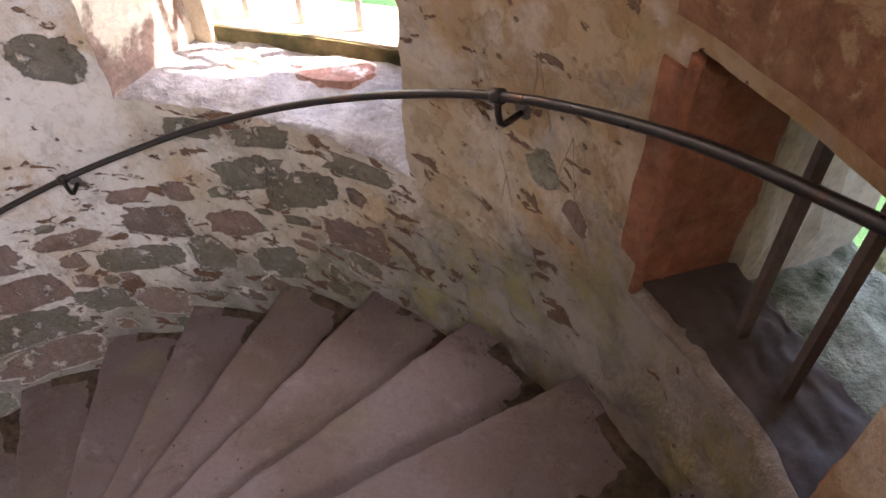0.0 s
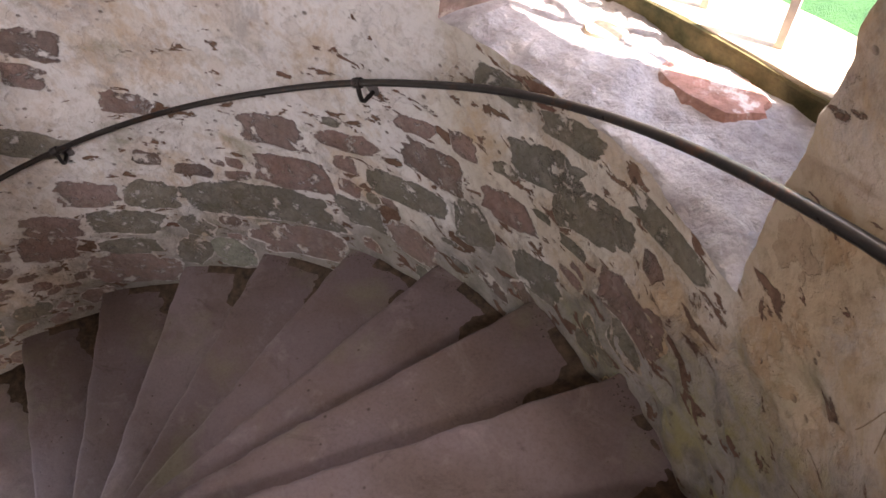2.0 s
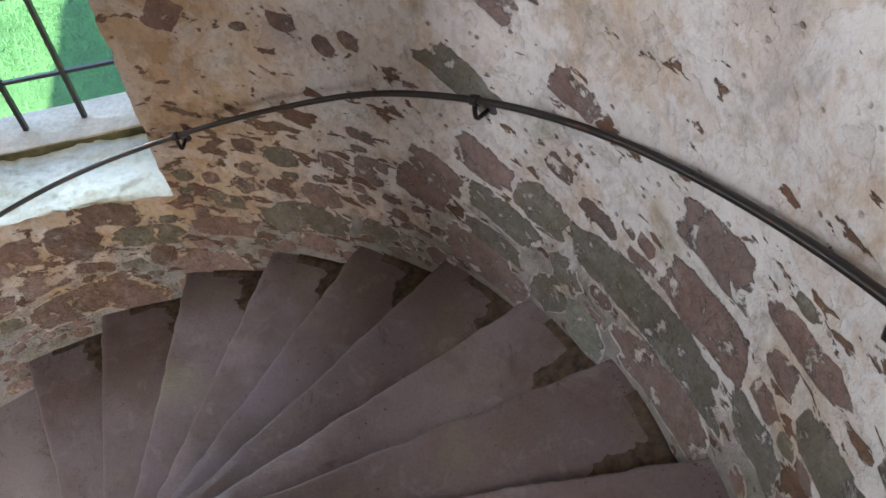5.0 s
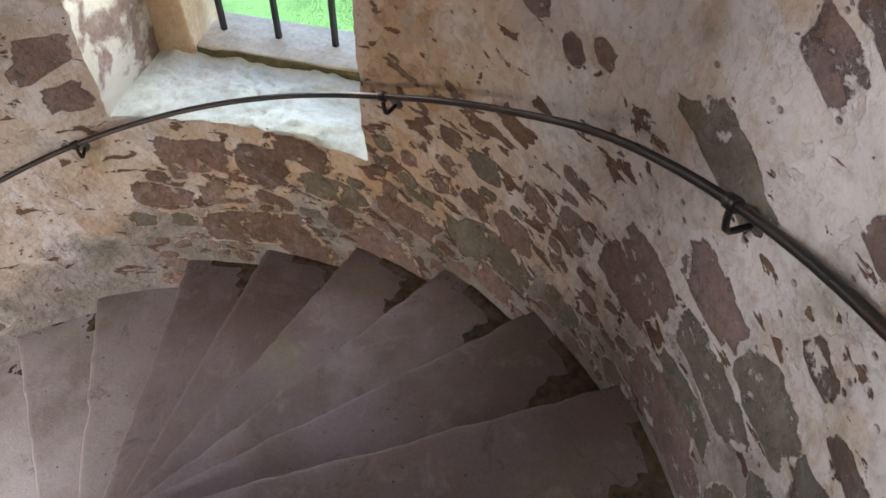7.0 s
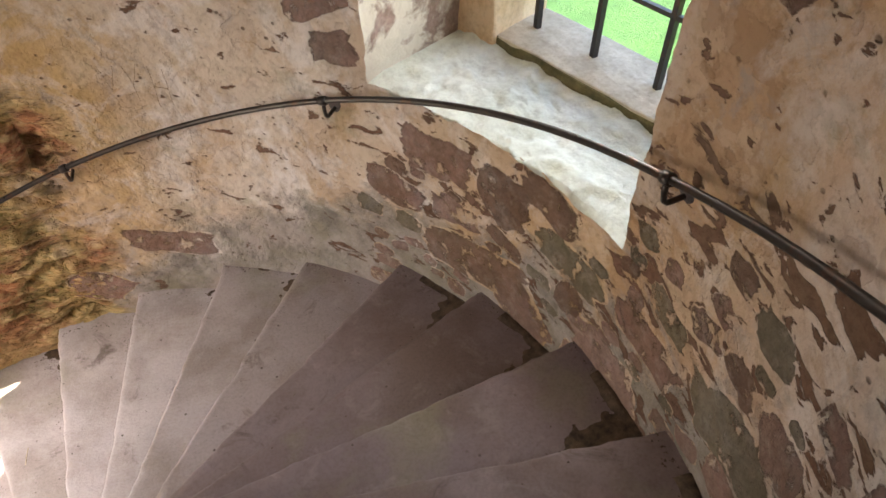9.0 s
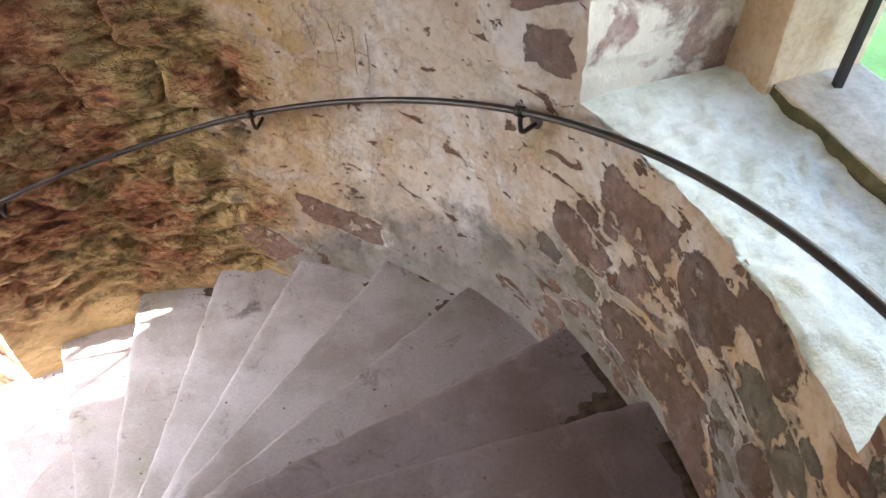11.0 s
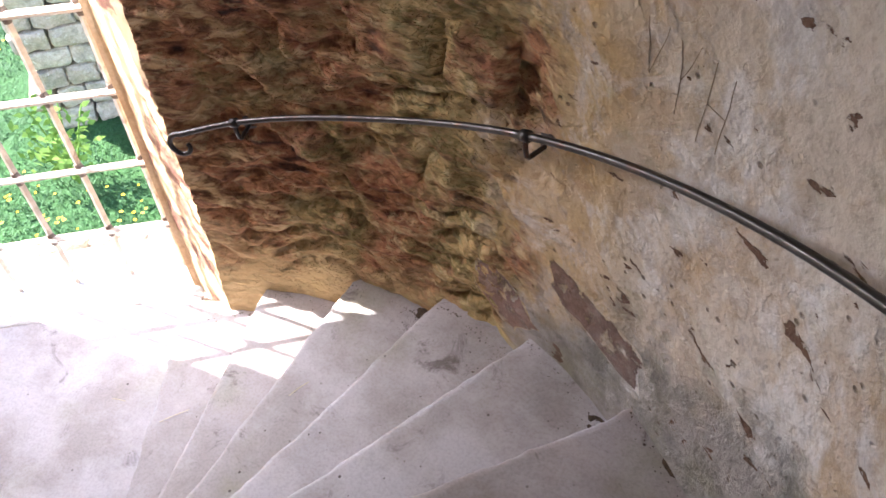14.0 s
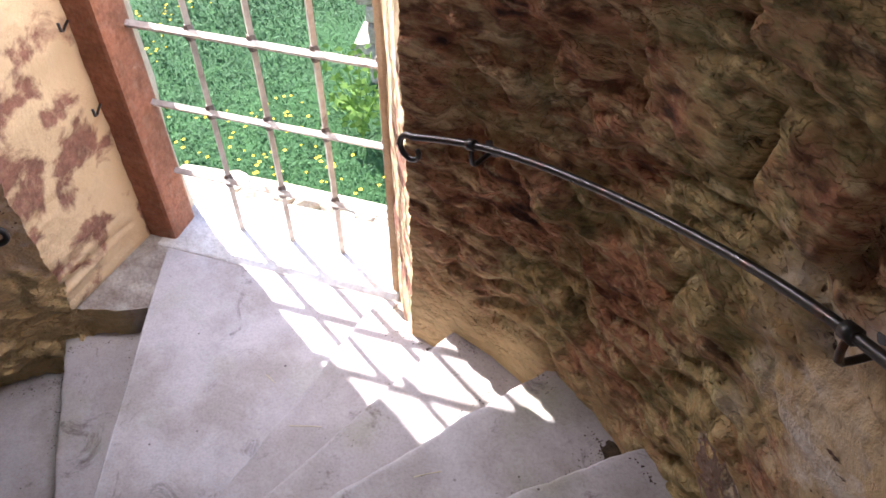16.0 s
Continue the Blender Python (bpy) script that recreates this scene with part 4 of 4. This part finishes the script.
# ---- outside: a ruined wall, a rock face by the loop window, flowers and a weed ----
def ruined_wall():
    root = new("ruined_wall")
    tagged(root, "ruined rubble wall of grey and tan stones in the meadow", "wall", kind="structure")
    random.seed(7)
    o, along = Vector((5.9, -3.5, GROUND)), Vector((-0.62, -0.78, 0))
    across = Vector((0.78, -0.62, 0))
    z = 0.0
    row = 0
    while z < 3.2:
        h = random.uniform(0.2, 0.32)
        x = -random.uniform(0, 0.25)
        while x < 3.0:
            w = random.uniform(0.25, 0.5)
            c = [o + along * (x + 0.01) , o + along * (x + w - 0.01), o + along * (x + w - 0.01) + across * 0.7, o + along * (x + 0.01) + across * 0.7]
            part("stone", rough_block([(p.x, p.y) for p in c], GROUND + z, GROUND + z + h - 0.015, 0.035, 2, z * 9 + x, 0.045), M_RUBBLE, root)
            x += w
        z += h
        row += 1


ruined_wall()


def rock_face():
    """A mossy rock bank close outside the loop window; its unseen upper part is added to block the sun."""
    verts, nu, nv = [], 40, 60
    for i in range(nu):
        for j in range(nv):
            y = 0.0 + 1.95 * i / (nu - 1)
            # The top at 6.9 is set to keep sunlight out of the loop.
            z = GROUND + (6.9 - GROUND) * j / (nv - 1)
            x = 3.15 + (0.3 if z > 4 else 0.08) * (z - 4) + 0.16 * noise.noise((y * 2.3, z * 2.3, 1)) + 0.07 * noise.noise((y * 7, z * 7, 2))
            verts.append((x, y, z))
    base = len(verts)
    verts += [(x + 1.2, y, z) for x, y, z in verts]
    faces = grid_faces(nu, nv, True) + [tuple(base + k for k in f) for f in grid_faces(nu, nv)]
    for i in range(nu - 1):
        for j in (0, nv - 1):
            a, b = i * nv + j, (i + 1) * nv + j
            faces.append((a, b, base + b, base + a))
    for i in (0, nu - 1):
        for j in range(nv - 1):
            a, b = i * nv + j, i * nv + j + 1
            faces.append((a, b, base + b, base + a))
    tagged(mesh_object("rock_face", verts, faces, M_MOSSROCK, None, True), "pale mossy rock bank beside the tower, raised out of view to block the sun", "rock", kind="structure")


rock_face()


def rubble(n, seed):
    """Broken stones along the outer lip of the threshold."""
    random.seed(seed)
    for i in range(n):
        s = -0.35 + 1.3 * (i + random.random() * 0.6) / n
        d = 2.66 + random.uniform(-0.05, 0.06)
        x, y = local(315.0, d, s)
        bm = bmesh.new()
        bmesh.ops.create_icosphere(bm, subdivisions=2, radius=1.0)
        sz = Vector((random.uniform(0.05, 0.1), random.uniform(0.05, 0.1), random.uniform(0.03, 0.06)))
        off = Vector((i * 3.1, 0, 0))
        for v in bm.verts:
            v.co = v.co * (1 + 0.35 * noise.noise(v.co * 1.3 + off))
            v.co = Vector((v.co.x * sz.x, v.co.y * sz.y, v.co.z * sz.z)) + Vector((x, y, -0.36 + sz.z * 0.4))
        tagged(part("rubble_stone", bm, M_RUBBLE), "pale broken stone on the outer lip of the threshold", "stone", "stones along the threshold")


bm = rough_block(box_local(315.0, 2.56, 2.85, -0.6, 1.3), GROUND - 0.1, -0.37, 0.02, 8, 9.0, 0.03)
tagged(part("door_step", bm, M_RUBBLE), "rough stone footing outside the doorway", "step", kind="structure")
rubble(11, 3)


def scatter_flowers():
    random.seed(11)
    verts, faces = [], []
    for _ in range(2600):
        d, s = random.uniform(3.6, 14), random.uniform(-2.5, 6.5)
        if noise.noise((d * 0.5, s * 0.5, 3)) < 0.0:
            continue
        x, y = local(315.0, d, s)
        z = GROUND + 0.17 + random.uniform(0, 0.08) + 0.12 * noise.noise((x * 0.3, y * 0.3, 0))
        k, r = len(verts), random.uniform(0.012, 0.022)
        t = random.uniform(0, 6)
        for i in range(5):
            verts.append((x + r * math.cos(t + i * 1.2566), y + r * math.sin(t + i * 1.2566), z + random.uniform(-0.004, 0.004)))
        verts.append((x, y, z - 0.01))
        faces += [(k + i, k + (i + 1) % 5, k + 5) for i in range(5)]
    tagged(mesh_object("buttercups", verts, faces, M_FLOWER), "yellow buttercups scattered in the grass", "flowers", kind="stuff")


def scatter_grass():
    random.seed(12)
    verts, faces = [], []
    def blade(x, y, h):
        z = GROUND + 0.12 * noise.noise((x * 0.3, y * 0.3, 0)) - 0.02
        t = random.uniform(0, 6.28)
        lean = random.uniform(0.02, 0.12)
        w = random.uniform(0.005, 0.010)
        dx, dy = math.cos(t), math.sin(t)
        k = len(verts)
        verts.extend([(x - dy * w, y + dx * w, z), (x + dy * w, y - dx * w, z), (x + dx * lean * 0.4 - dy * w * 0.7, y + dy * lean * 0.4 + dx * w * 0.7, z + h * 0.6),
                      (x + dx * lean * 0.4 + dy * w * 0.7, y + dy * lean * 0.4 - dx * w * 0.7, z + h * 0.6), (x + dx * lean, y + dy * lean, z + h)])
        faces.extend([(k, k + 1, k + 3, k + 2), (k + 2, k + 3, k + 4)])
    for _ in range(110000):
        d = random.uniform(3.0, 14.0)
        x, y = local(315.0, d, random.uniform(-2.5, 2.0 + 0.45 * d))
        blade(x, y, random.uniform(0.03, 0.085))
    for _ in range(30000):
        x, y = local(195.0, random.uniform(3.2, 12), random.uniform(-3.0, 3.5))
        blade(x, y, random.uniform(0.03, 0.085))
    tagged(mesh_object("grass", verts, faces, M_BLADE), "long bright green meadow grass", "grass", kind="stuff")


scatter_flowers()
scatter_grass()


def weed(x, y):
    random.seed(5)
    root = new("weed")
    root.location = (x, y, GROUND)
    tagged(root, "pale yellow-green leafy weed by the wall foot", "plant")
    for i in range(9):
        t = i * 0.7 + random.uniform(-0.2, 0.2)
        h = random.uniform(0.5, 0.95)
        top = Vector((0.35 * math.cos(t) * random.uniform(0.5, 1), 0.35 * math.sin(t) * random.uniform(0.5, 1), h))
        part("stem", tube([(0, 0, 0), top * 0.5 + Vector((0, 0, 0.08)), top], 0.008, 5), M_LEAF, root)
        bm = bmesh.new()
        for k in range(26):
            c = top * random.uniform(0.35, 1.05) + Vector((random.uniform(-.1, .1), random.uniform(-.1, .1), random.uniform(-.05, .08)))
            u = Vector((random.uniform(-1, 1), random.uniform(-1, 1), random.uniform(-.4, .6))).normalized()
            v = u.orthogonal().normalized() * 0.028
            L = random.uniform(0.07, 0.13)
            q = [bm.verts.new(p) for p in (c, c + u * L * 0.45 + v, c + u * L, c + u * L * 0.45 - v)]
            bm.faces.new(q)
        part("leaves", bm, M_LEAF, root)


weed(5.0, -3.0)

# ---- dirt, crumbs and straw on the treads ----
def crumbs():
    random.seed(21)
    verts, faces = [], []
    def clod(p, r):
        k = len(verts)
        for v in ((1, 0, 0), (-0.5, 0.9, 0), (-0.5, -0.9, 0), (0, 0, 0.8)):
            verts.append((p[0] + r * v[0] * random.uniform(0.6, 1.3), p[1] + r * v[1] * random.uniform(0.6, 1.3), p[2] + r * v[2] * random.uniform(0.5, 1)))
        faces.extend([(k, k + 1, k + 3), (k + 1, k + 2, k + 3), (k + 2, k, k + 3)])
    for n in range(23, len(NOSES) - 6):
        deg, z = NOSES[n]
        prev = NOSES[n - 1][0]
        amount = 130 if n < 40 else 220
        for _ in range(amount):
            f = abs(random.gauss(0, 0.13)) + 0.035
            u = abs(random.gauss(0, 0.12)) + 0.02
            p = edge_point(prev, f).lerp(edge_point(deg, f), min(u, 0.95))
            clod((p.x, p.y, z - 0.001), random.uniform(0.0015, 0.005))
        for _ in range(60):
            f = 0.035 + abs(random.gauss(0, 0.012))
            p = edge_point(prev, f).lerp(edge_point(deg, f), random.random())
            clod((p.x, p.y, z - 0.001), random.uniform(0.002, 0.006))
        for _ in range(14):
            f = random.uniform(0.05, 0.7)
            p = edge_point(prev, f).lerp(edge_point(deg, f), random.uniform(0.05, 0.95))
            clod((p.x, p.y, z - 0.004), random.uniform(0.002, 0.006))
    tagged(mesh_object("crumbs", verts, faces, M_DIRT), "dark earth crumbs and plaster grit on the treads", "dirt", kind="stuff")


crumbs()


def soil():
    """Dark earth that has gathered at the back of the treads, against the riser and the wall; its seam also holds the
    shade there.
    """
    verts, faces = [], []
    for n in range(24, len(NOSES) - 10):
        deg, z = NOSES[n]
        prev = NOSES[n - 1][0]
        nu, nv, base = 130, 30, len(verts)
        much = 1.15 + 0.5 * noise.noise((n * 1.7, 0.3, 0.1)) - 0.75 * smooth(195, 225, deg)
        for i in range(nu):
            for j in range(nv):
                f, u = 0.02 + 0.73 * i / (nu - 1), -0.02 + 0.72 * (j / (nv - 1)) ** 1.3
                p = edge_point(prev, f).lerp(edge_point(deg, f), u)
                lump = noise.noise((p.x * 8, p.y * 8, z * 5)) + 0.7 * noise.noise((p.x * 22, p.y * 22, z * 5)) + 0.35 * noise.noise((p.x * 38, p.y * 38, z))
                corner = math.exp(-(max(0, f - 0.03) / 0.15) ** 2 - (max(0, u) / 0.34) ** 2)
                # The thin seam also stands for the shadow line under each nose.
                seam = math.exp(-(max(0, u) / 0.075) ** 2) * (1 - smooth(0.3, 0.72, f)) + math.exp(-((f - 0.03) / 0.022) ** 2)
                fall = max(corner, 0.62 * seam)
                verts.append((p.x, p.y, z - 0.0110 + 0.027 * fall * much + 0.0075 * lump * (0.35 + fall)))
        faces += [tuple(base + k for k in q) for q in grid_faces(nu, nv)]
    tagged(mesh_object("soil", verts, faces, M_DIRT, None, True), "dark crumbly earth in the tread corners, with a shade seam along the risers", "dirt", kind="stuff")


soil()


def straw(deg, r, z, turn, length):
    a = radians(deg)
    p = Vector((r * math.cos(a), r * math.sin(a), z + 0.006))
    d = Vector((math.cos(radians(turn)), math.sin(radians(turn)), 0)) * length / 2
    bm = tube([p - d, p + Vector((0, 0, 0.004)), p + d], 0.002, 5)
    tagged(part("straw", bm, M_STRAW), "thin dry straw lying on the stone", "straw", "straws on the stair")


straw(304.0, 1.32, -0.15, 60, 0.13)
straw(317.0, 1.55, -0.31, 20, 0.07)
straw(277.0, 1.35, 0.216, 75, 0.09)


# ---- scratches in the plaster ----
def scratch(points, name="scratch"):
    pts = []
    for (a0, z0), (a1, z1) in zip(points, points[1:]):
        for i in range(7):
            f = i / 6
            deg, z = a0 + (a1 - a0) * f, z0 + (z1 - z0) * f
            pts.append(on_wall(deg + 0.12 * noise.noise((z * 30, deg, 0)), z, -0.0008))
    ob = part(name, tube(pts, 0.001, 4), M_SCRATCH, wall)
    return ob


for stroke in ([(38.9, 4.17), (39.0, 4.34), (37.2, 4.18)], [(36.5, 4.02), (35.2, 4.20), (34.0, 4.02)], [(35.5, 4.12), (34.2, 4.17)], [(40.5, 3.92), (41.8, 4.03)],
               [(41.5, 3.86), (41.0, 3.97), (40.2, 3.88)], [(246.0, 1.86), (245.2, 1.74), (244.3, 1.86)], [(243.2, 1.85), (242.5, 1.77), (241.6, 1.86)], [(242.5, 1.77), (242.4, 1.69)],
               [(240.3, 1.85), (240.1, 1.67)], [(238.7, 1.84), (238.5, 1.67)], [(240.2, 1.76), (238.6, 1.75)]):
    scratch(stroke)

# ---- stones that show through the plaster: angle, height, width, depth of the course, tilt, kind ----
STONES_1 = [
    (33.8, 4.01, 0.1, 0.07, 42, "p"), (37.5, 4.06, 0.1, 0.11, -26, "l"), (57.7, 3.68, 0.31, 0.10, -9, "g"), (58.9, 3.36, 0.29, 0.17, -13, "p"), (63.1, 3.54, 0.16, 0.14, -16, "g"), (66.1, 3.47, 0.26, 0.16, -28, "g"),
    (69, 3.68, 0.24, 0.09, -16, "g"), (70.6, 3.06, 0.23, 0.18, -23, "g"), (71, 3.51, 0.33, 0.16, -14, "g"), (75.1, 3.23, 0.25, 0.14, -15, "r"), (76.7, 3.67, 0.23, 0.1, -7, "g"), (79.6, 3.03, 0.2, 0.25, -13, "g"),
    (81, 3.36, 0.13, 0.11, -11, "p"), (84.7, 3.19, 0.28, 0.18, -8, "d"), (88.9, 3.91, 0.23, 0.25, 4, "g"), (87.3, 3.32, 0.16, 0.08, -14, "r"), (88.7, 2.7, 0.25, 0.18, -5, "p"), (88.8, 2.98, 0.37, 0.16, -8, "g"),
]
STONES_2 = [
    (96.1, 2.72, 0.23, 0.14, -7, "g"), (96.6, 3.1, 0.26, 0.09, -11, "r"), (105.1, 2.83, 0.34, 0.18, -5, "r"), (106.2, 2.4, 0.51, 0.18, -14, "p"), (106.4, 3.04, 0.29, 0.14, -3, "p"), (110.7, 2.6, 0.72, 0.2, -4, "g"),
    (117.2, 2.21, 0.2, 0.17, 7, "l"), (121.3, 2.39, 0.16, 0.11, 19, "g"), (122.9, 2.22, 0.16, 0.18, 32, "g"), (123.8, 3.1, 0.19, 0.1, 6, "r"), (125.5, 2.58, 0.24, 0.17, 9, "g"), (130.3, 2.42, 0.35, 0.16, 5, "g"),
    (130.9, 3.37, 0.2, 0.14, 14, "d"), (132.2, 2.26, 0.27, 0.1, 9, "g"), (132.5, 2.09, 0.41, 0.2, 10, "p"), (133.4, 3.23, 0.17, 0.11, 20, "p"), (133.8, 2.62, 0.25, 0.14, 5, "p"), (136.8, 2.92, 0.33, 0.13, 22, "g"),
]
STONES_3 = [
    (139.8, 2.45, 0.26, 0.13, 12, "p"), (141.7, 2.33, 0.27, 0.17, 11, "r"), (149.4, 2.29, 0.15, 0.15, 10, "p"), (150.2, 2.9, 0.09, 0.06, 23, "d"), (153.5, 2.85, 0.09, 0.07, 34, "d"), (154.8, 2.26, 0.14, 0.09, 12, "r"),
    (157.1, 2.04, 0.16, 0.14, -17, "p"), (158.3, 2.91, 0.11, 0.07, 18, "d"), (159.2, 1.86, 0.38, 0.22, -3, "g"), (159.5, 1.68, 0.2, 0.12, 6, "r"), (163, 1.83, 0.26, 0.19, -17, "g"), (163, 2.04, 0.14, 0.1, 22, "d"),
    (163.5, 2.86, 0.07, 0.04, -9, "d"), (171.9, 2.89, 0.12, 0.16, 51, "r"), (173.2, 1.74, 0.33, 0.13, 1, "r"), (177, 1.44, 0.4, 0.18, -5, "p"), (183.5, 1.54, 0.13, 0.13, -3, "d"), (184.5, 1.7, 0.33, 0.14, 2, "g"),
]
STONES_4 = [
    (188, 1.86, 0.31, 0.13, 8, "d"), (190.5, 1.24, 0.39, 0.23, 39, "p"), (193, 1.71, 0.12, 0.19, 32, "d"), (194.5, 1.75, 0.25, 0.2, -3, "d"), (196.8, 1.32, 0.57, 0.22, -8, "d"), (201.4, 1.52, 0.23, 0.12, -6, "p"),
    (204, 1.74, 0.33, 0.19, 0, "r"), (217.0, 2.28, 0.22, 0.10, -12, "p"), (209.8, 1.48, 0.28, 0.15, 4, "r"), (216.6, 2.06, 0.20, 0.13, -10, "p"), (218, 2.23, 0.3, 0.1, -38, "r"), (244.7, 0.86, 0.41, 0.14, 8, "r"),
    (257.9, 0.59, 0.3, 0.15, 21, "r"), 
]
STONES = STONES_1 + STONES_2 + STONES_3 + STONES_4


def wall_stone(deg, z, w, h, tilt, kind, seed):
    """One stone, flush in the plaster: an uneven outline and a slightly hollow or proud face. rim: 0 at its edge, 1 in its middle."""
    n = 18 if w > 0.12 else 12
    w, h = w * 1.12, h * (1.22 if deg > 90 else 1.0)
    rings = ((1.0, 0.002, 0.0), (0.78, -0.0035, 0.75), (0.42, -0.005, 1.0)) if w > 0.3 else ((1.0, 0.002, 0.0), (0.74, -0.0045, 0.8))
    verts, faces, rim = [], [], []
    ct, s = math.cos(radians(tilt)), math.sin(radians(tilt))
    for scale, out, edge in rings:
        for i in range(n):
            t = i * 2 * math.pi / n
            c, q = math.cos(t), math.sin(t)
            e = 0.58 if w > 0.13 else 0.75
            x, y = math.copysign(abs(c) ** e, c), math.copysign(abs(q) ** e, q)
            k = scale * (1 + 0.26 * noise.noise((c * 1.5, q * 1.5, seed)) + 0.24 * noise.noise((c * 4, q * 4, seed + 9)))
            x, y = x * w / 2 * k, y * h / 2 * k
            u, v = x * ct - y * s, x * s + y * ct
            verts.append(on_wall(deg + math.degrees(u / R), z + v, out + 0.0015 * noise.noise((u * 30, v * 30, seed))))
            rim.append(edge)
    verts.append(on_wall(deg, z, -0.005))
    rim.append(1.0)
    m = len(verts) - 1
    for b in range(len(rings) - 1):
        for i in range(n):
            k = (i + 1) % n
            faces.append((b * n + i, (b + 1) * n + i, (b + 1) * n + k, b * n + k))
    b = (len(rings) - 1) * n
    for i in range(n):
        faces.append((b + i, m, b + (i + 1) % n))
    ob = mesh_object("stone", verts, faces, STONE[kind], wall, True)
    ob.data.attributes.new("rim", "FLOAT", "POINT").data.foreach_set("value", rim)
    return ob


# courses of eroded blocks in the rock by the doorway
def rock_block(a0, a1, z0, z1, proud, seed, n=22, m=14):
    verts = []
    for i in range(n + 1):
        for j in range(m + 1):
            fu, fv = i / n, j / m
            edge = min(1.0, min(fu, 1 - fu) * 7, min(fv, 1 - fv) * 5)
            deg = a0 + (a1 - a0) * fu + 0.5 * noise.noise((fv * 3, seed, fu * 2))
            z = z0 + (z1 - z0) * fv + 0.015 * noise.noise((fu * 4, seed, 4 + fv))
            a = radians(deg)
            p = Vector((R * math.cos(a), R * math.sin(a), z))
            r = R + 0.012 - proud * edge + 0.05 * (1 - edge) ** 2 + 0.022 * noise.noise(p * 6) + 0.016 * noise.noise((p.x * 12, p.y * 12, p.z * 24)) + 0.008 * noise.noise((p.x * 28, p.y * 28, p.z * 44))
            verts.append((r * math.cos(a), r * math.sin(a), z))
    return mesh_object("stone", verts, grid_faces(n + 1, m + 1, True), M_WALL, wall, True)


random.seed(41)
for z0, z1 in ((1.34, 1.60), (1.63, 1.86), (1.90, 2.17), (2.20, 2.48)):
    deg = 257.0 + random.uniform(0, 4)
    while deg < 297:
        wide = random.uniform(6, 13)
        if random.random() < 0.8:
            rock_block(deg, min(deg + wide, 298.0), z0 + random.uniform(-0.01, 0.015), z1 + random.uniform(-0.015, 0.01), random.uniform(0.0, 0.02), deg + z0 * 7)
        deg += wide + 0.5

placed = []
for i, (deg, z, w, h, tilt, kind) in enumerate(STONES):
    wall_stone(deg, z, w, min(h, 0.2), max(-30, min(30, tilt)), kind, i * 1.7)
    placed.append((deg, z, w, h))


def blocked(deg, z, w, h):
    for o in OPEN.values():
        if o["a0"] - math.degrees(w / 2 / R) - 0.5 < deg < o["a1"] + math.degrees(w / 2 / R) + 0.5 and o["z0"] - h / 2 - 0.02 < z < o["z1"] + h / 2:
            return True
    return any(abs(deg - p[0]) * 0.0335 < (w + p[2]) * 0.52 and abs(z - p[1]) < (h + p[3]) * 0.52 for p in placed)


def tread_height(deg):
    return next((z for d, z in NOSES if d >= deg), -0.31)


# smaller stones between them: first the masonry under the rail, then chips above it
random.seed(33)
count = 0
for _ in range(4000):
    if count >= 110:
        break
    deg = random.uniform(58, 214)
    low = random.random() < 2.0
    z = tread_height(deg) + (random.uniform(0.06, 0.72) if low else random.uniform(0.85, 1.7))
    w = random.uniform(0.07, 0.2) if low else random.uniform(0.035, 0.09)
    h = min(w * random.uniform(0.4, 0.8), 0.1)
    if 92 < deg < 150 and not low and random.random() < 0.6:
        continue
    if blocked(deg, z, w, h):
        continue
    kind = random.choice("rrppdg" if deg > 95 else "ggdpg") if low else random.choice("rdd")
    wall_stone(deg, z, w, h, random.gauss(-3, 10), kind, 200 + count * 1.3)
    placed.append((deg, z, w, h))
    count += 1
